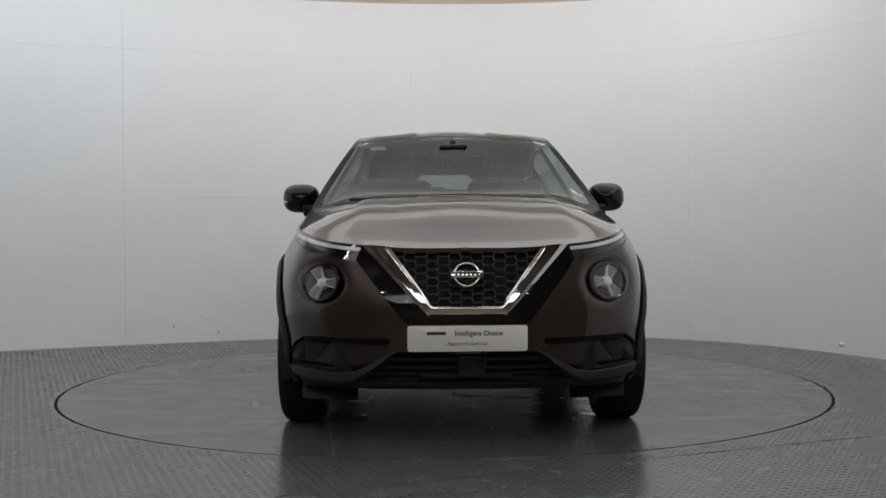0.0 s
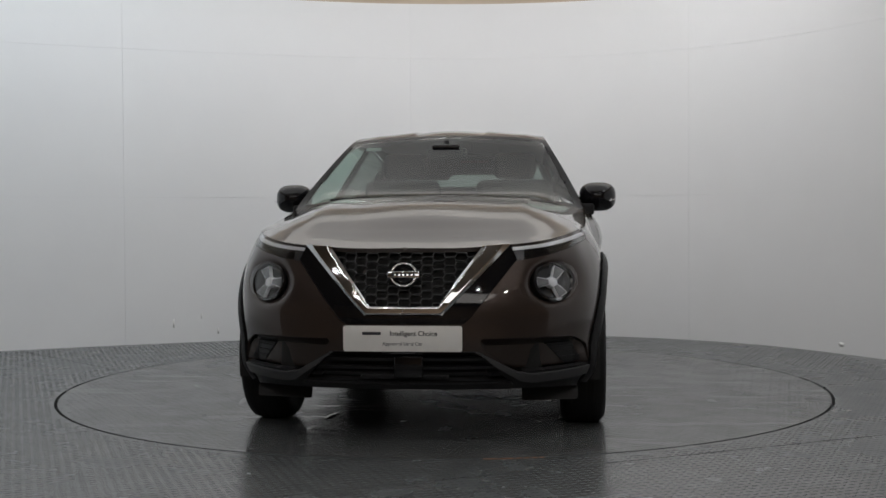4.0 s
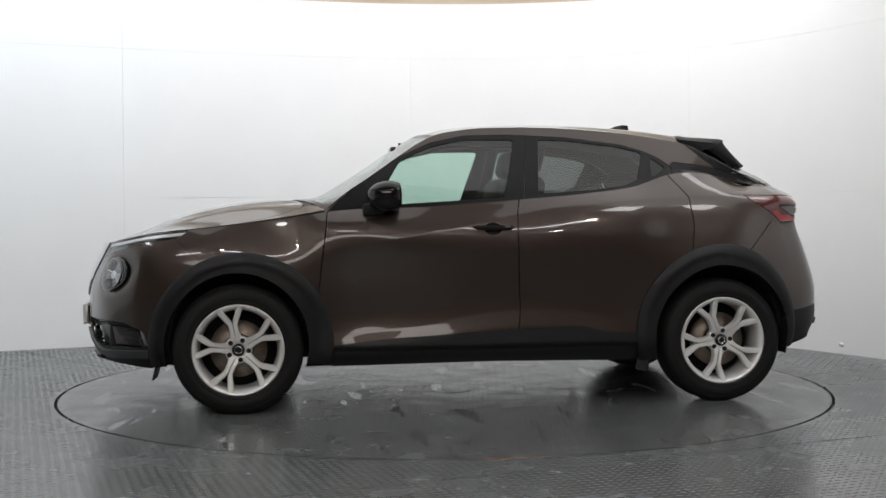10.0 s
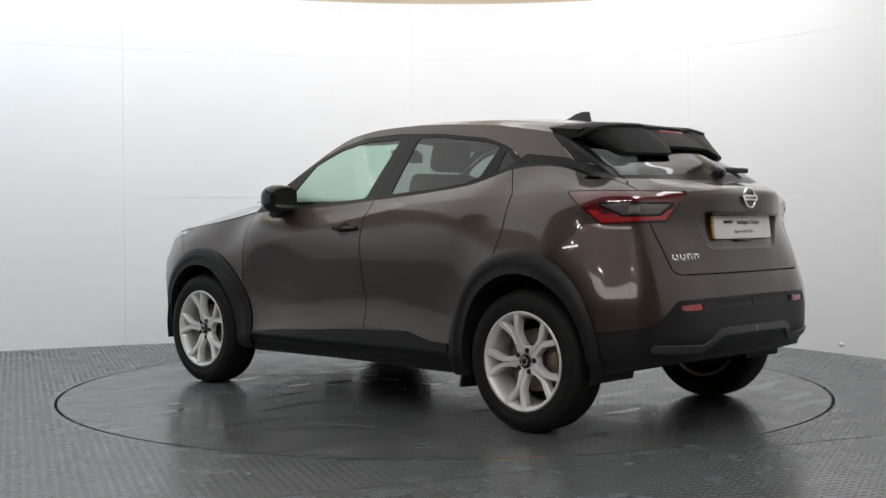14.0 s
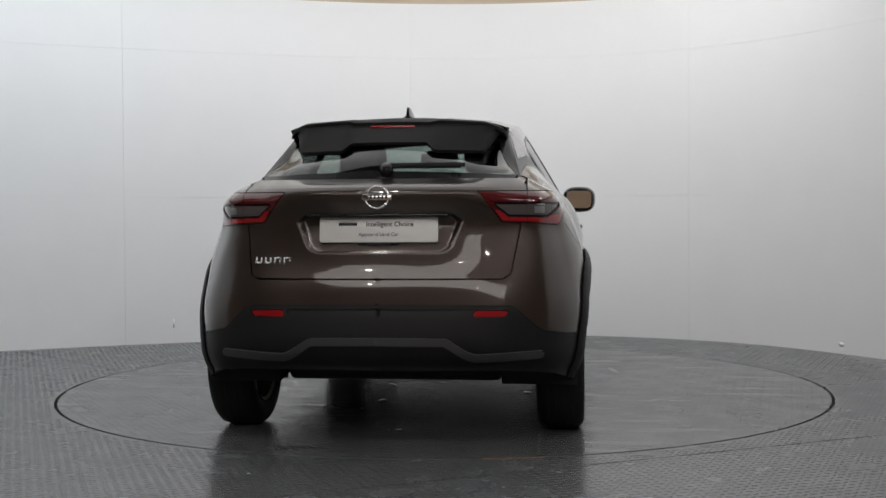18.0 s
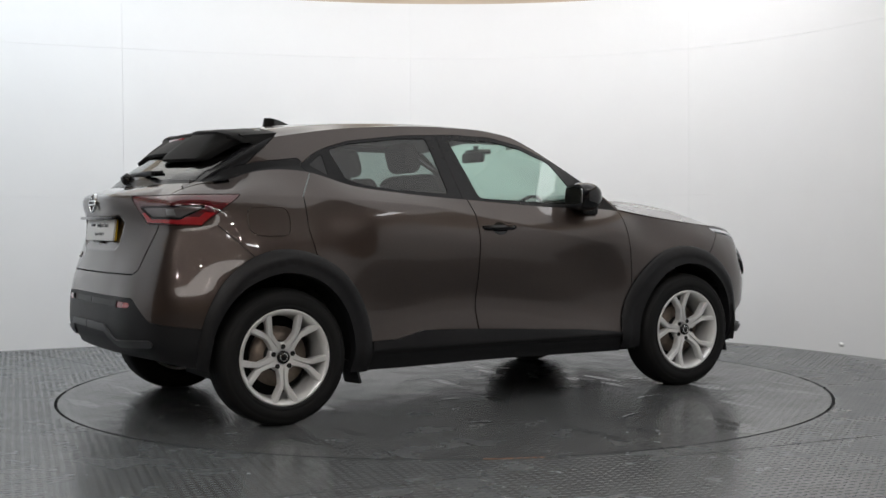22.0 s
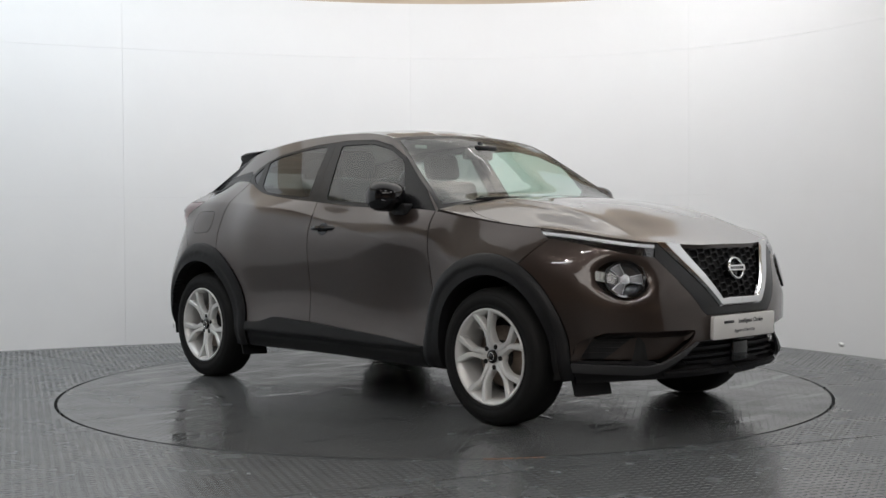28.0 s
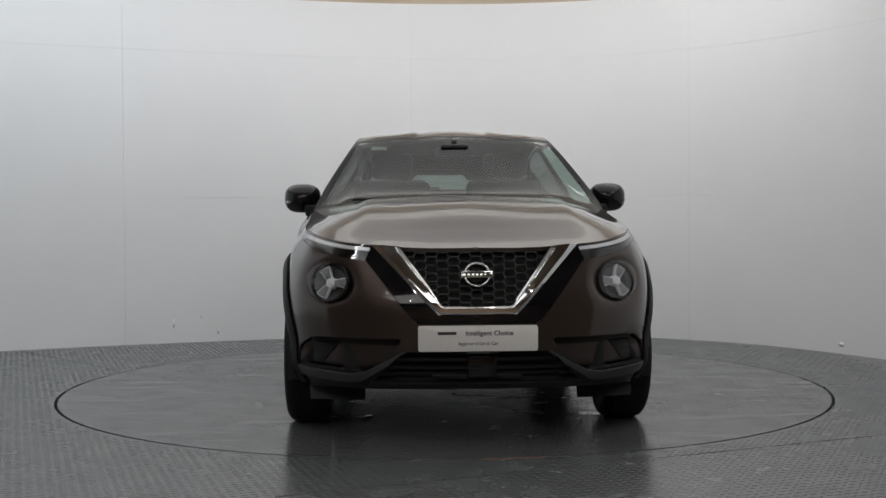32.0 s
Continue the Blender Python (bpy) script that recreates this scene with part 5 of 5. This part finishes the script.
part("rear_wiper", merged(wiper([(-1.815, -.02, 1.245), (-1.80, -.20, 1.262), (-1.755, -.36, 1.26)], .009), box(bmesh.new(), -1.80, -.17, 1.255, .022, .36, .026, None, .008)), CLAD, tailgate)
part("wiper_motor_cap", placed(turned(lathe([(.0, .03), (.022, .03), (.03, .012), (.03, -.02)], 20)), Matrix.Translation((-1.835, -.015, 1.232)) @ pose(0, 0, 0, 0, -40)), GLOSS, tailgate)
part("wiper", wiper([(1.02, .45, 1.120), (.99, .20, 1.127), (.975, -.12, 1.132)], .008), CLAD, car)
part("wiper", wiper([(1.01, -.12, 1.124), (.97, -.35, 1.128), (.925, -.58, 1.122)], .008), CLAD, car)

# mud flaps, liners, floor pan
for sx, x, z0, z1, y0, y1 in ((1, 1.735, .165, .27, .50, .76), (-1, -.925, .165, .29, .68, .86)):
    both_sides("mud_flap", lambda x=x, z0=z0, z1=z1, y0=y0, y1=y1: prism(rounded([(y0, z0), (y1, z0 + .01), (y1, z1), (y0, z1)], .012), .012, lambda a, b, c: Vector((x + c - (b - z1) * .25, a, b))), CLAD)


def liner(cx):
    bm = bmesh.new()
    rows = []
    for i in range(33):
        a = radians(-14 + 208 * i / 32)
        x, z = cx + .402 * math.cos(a), .355 + .402 * math.sin(a)
        rows.append([bm.verts.new((x, .865, z)), bm.verts.new((x, .52, z)), bm.verts.new((cx, .52, .30))])
    for a, b in zip(rows, rows[1:]):
        bm.faces.new((a[0], a[1], b[1], b[0]))
        bm.faces.new((a[1], a[2], b[2], b[1]))
    bmesh.ops.remove_doubles(bm, verts=bm.verts, dist=1e-5)
    return bm


both_sides("wheel_liner", lambda: liner(1.33), UNDER)
both_sides("wheel_liner", lambda: liner(-1.305), UNDER)
pan = merged(box(bmesh.new(), .1, 0, .36, 3.3, 1.03, .22, None, .03), box(bmesh.new(), 0, 0, .34, 1.70, 1.60, .17, None, .03), box(bmesh.new(), 1.84, 0, .50, .34, 1.2, .40, None, .05),
             box(bmesh.new(), -1.80, 0, .58, .20, 1.2, .30, None, .05), box(bmesh.new(), -1.2, 0, .62, 1.2, 1.03, .40, None, .05), box(bmesh.new(), 1.35, 0, .66, .95, 1.02, .50, None, .06))
part("floor_pan", pan, UNDER, car)

# ---- car: cabin ----
def seat(x, y, w, back_tilt=14, name="seat"):
    s = part(name, box(bmesh.new(), x, y, .60, .52, w, .20, None, .06, 3), FABRIC, car)
    m = Matrix.Translation((x - .24, y, .68)) @ pose(0, 0, 0, 0, -back_tilt)
    part("backrest", box(bmesh.new(), 0, 0, .30, .15, w * .98, .60, m, .055, 3), FABRIC, s)
    return s, m


for y in (.36, -.36):
    s, m = seat(.05, y, .50)
    part("headrest", box(bmesh.new(), .0, 0, .70, .10, .27, .17, m, .045, 3), FABRIC, s)
s, m = seat(-.80, 0, 1.22, 26, "rear_bench")
for y in (.38, 0, -.38):
    part("headrest", box(bmesh.new(), -.0, y, .56, .09, .26, .10, m, .04, 3), FABRIC, s)
dash = part("dashboard", merged(box(bmesh.new(), .80, 0, .96, .42, 1.34, .22, None, .07, 3), box(bmesh.new(), .60, -.36, 1.03, .16, .40, .10, None, .04, 3)), DASH, car)
part("screen", box(bmesh.new(), .575, .02, 1.06, .02, .26, .15, pose(0, 0, 0, 0, 0, 0), .01), GLOSS, dash)
WHEEL_POSE = Matrix.Translation((.47, -.36, .985)) @ pose(0, 0, 0, 0, -64)
sw = part("steering_wheel", placed(turned(lathe([(.172, 0), (.180, .012), (.190, .012), (.196, 0), (.190, -.012), (.180, -.012), (.172, 0)], 40)), WHEEL_POSE), DASH, car)
part("wheel_hub", placed(merged(box(bmesh.new(), 0, 0, 0, .10, .12, .04, None, .015), box(bmesh.new(), 0, 0, 0, .04, .35, .015, None, .005)), WHEEL_POSE), DASH, sw)
part("rear_view_mirror", merged(box(bmesh.new(), .35, 0, 1.40, .03, .24, .065, None, .015), box(bmesh.new(), .37, 0, 1.445, .02, .03, .06)), DASH, car)
part("sensor_housing", box(bmesh.new(), .385, 0, 1.435, .10, .16, .03, pose(0, 0, 0), .01), GLOSS, car)
part("headlining", both(roof_all.push(-.03)).bm3(), mat("grey_headlining", (.30, .29, .27), .9, 0, 0, 80, .1), car)
part("parcel_shelf", box(bmesh.new(), -1.42, 0, 1.05, .42, 1.05, .03, None, .01), FABRIC, car)
part("tax_sticker", box(bmesh.new(), .33, -.44, 1.432, .002, .09, .018, None), PLATE, car)

# ---- workshop lights ----
for lx, ly in ((-2.5, -4.2), (-1.1, -4.2), (.6, -4.3), (2.2, -4.2), (-3.0, -6.4), (-1.6, -6.6), (1.4, -6.4), (2.8, -6.6), (0.2, -8.6), (-2.4, -8.6), (2.4, -8.8)):
    l = tagged(new("downlight"), "small round ceiling downlight", "light", "workshop downlights")
    l.matrix_basis = pose(lx, ly, WALL_H)
    part("lamp_rim", placed(turned(lathe([(.05, 0), (.075, 0), (.075, -.02), (.05, -.02), (.05, 0)], 24)), Matrix()), SATIN, l)
    part("lamp_disc", placed(turned(lathe([(0, -.008), (.05, -.008), (.05, -.002), (0, -.002)], 24)), Matrix()), BULB, l)


def motions():
    ts, hs = [t for t, _ in TURN], [h for _, h in TURN]
    at = hermite(ts, hs)
    rows = []
    t = 0.0
    while t <= 32.0001:
        h = 1.4 if t <= 2.5 else float(at(np.array([t]))[0])
        rows.append((round(t, 2), h))
        t += 0.25
    walk(turntable, [(t, pose(0, 0, 0, 0, 0, h)) for t, h in rows])
    walk(car, [(t, pose(0, 0, 0, 0, 0, h - 90) @ pose(*CAR_OFF)) for t, h in rows])


motions()
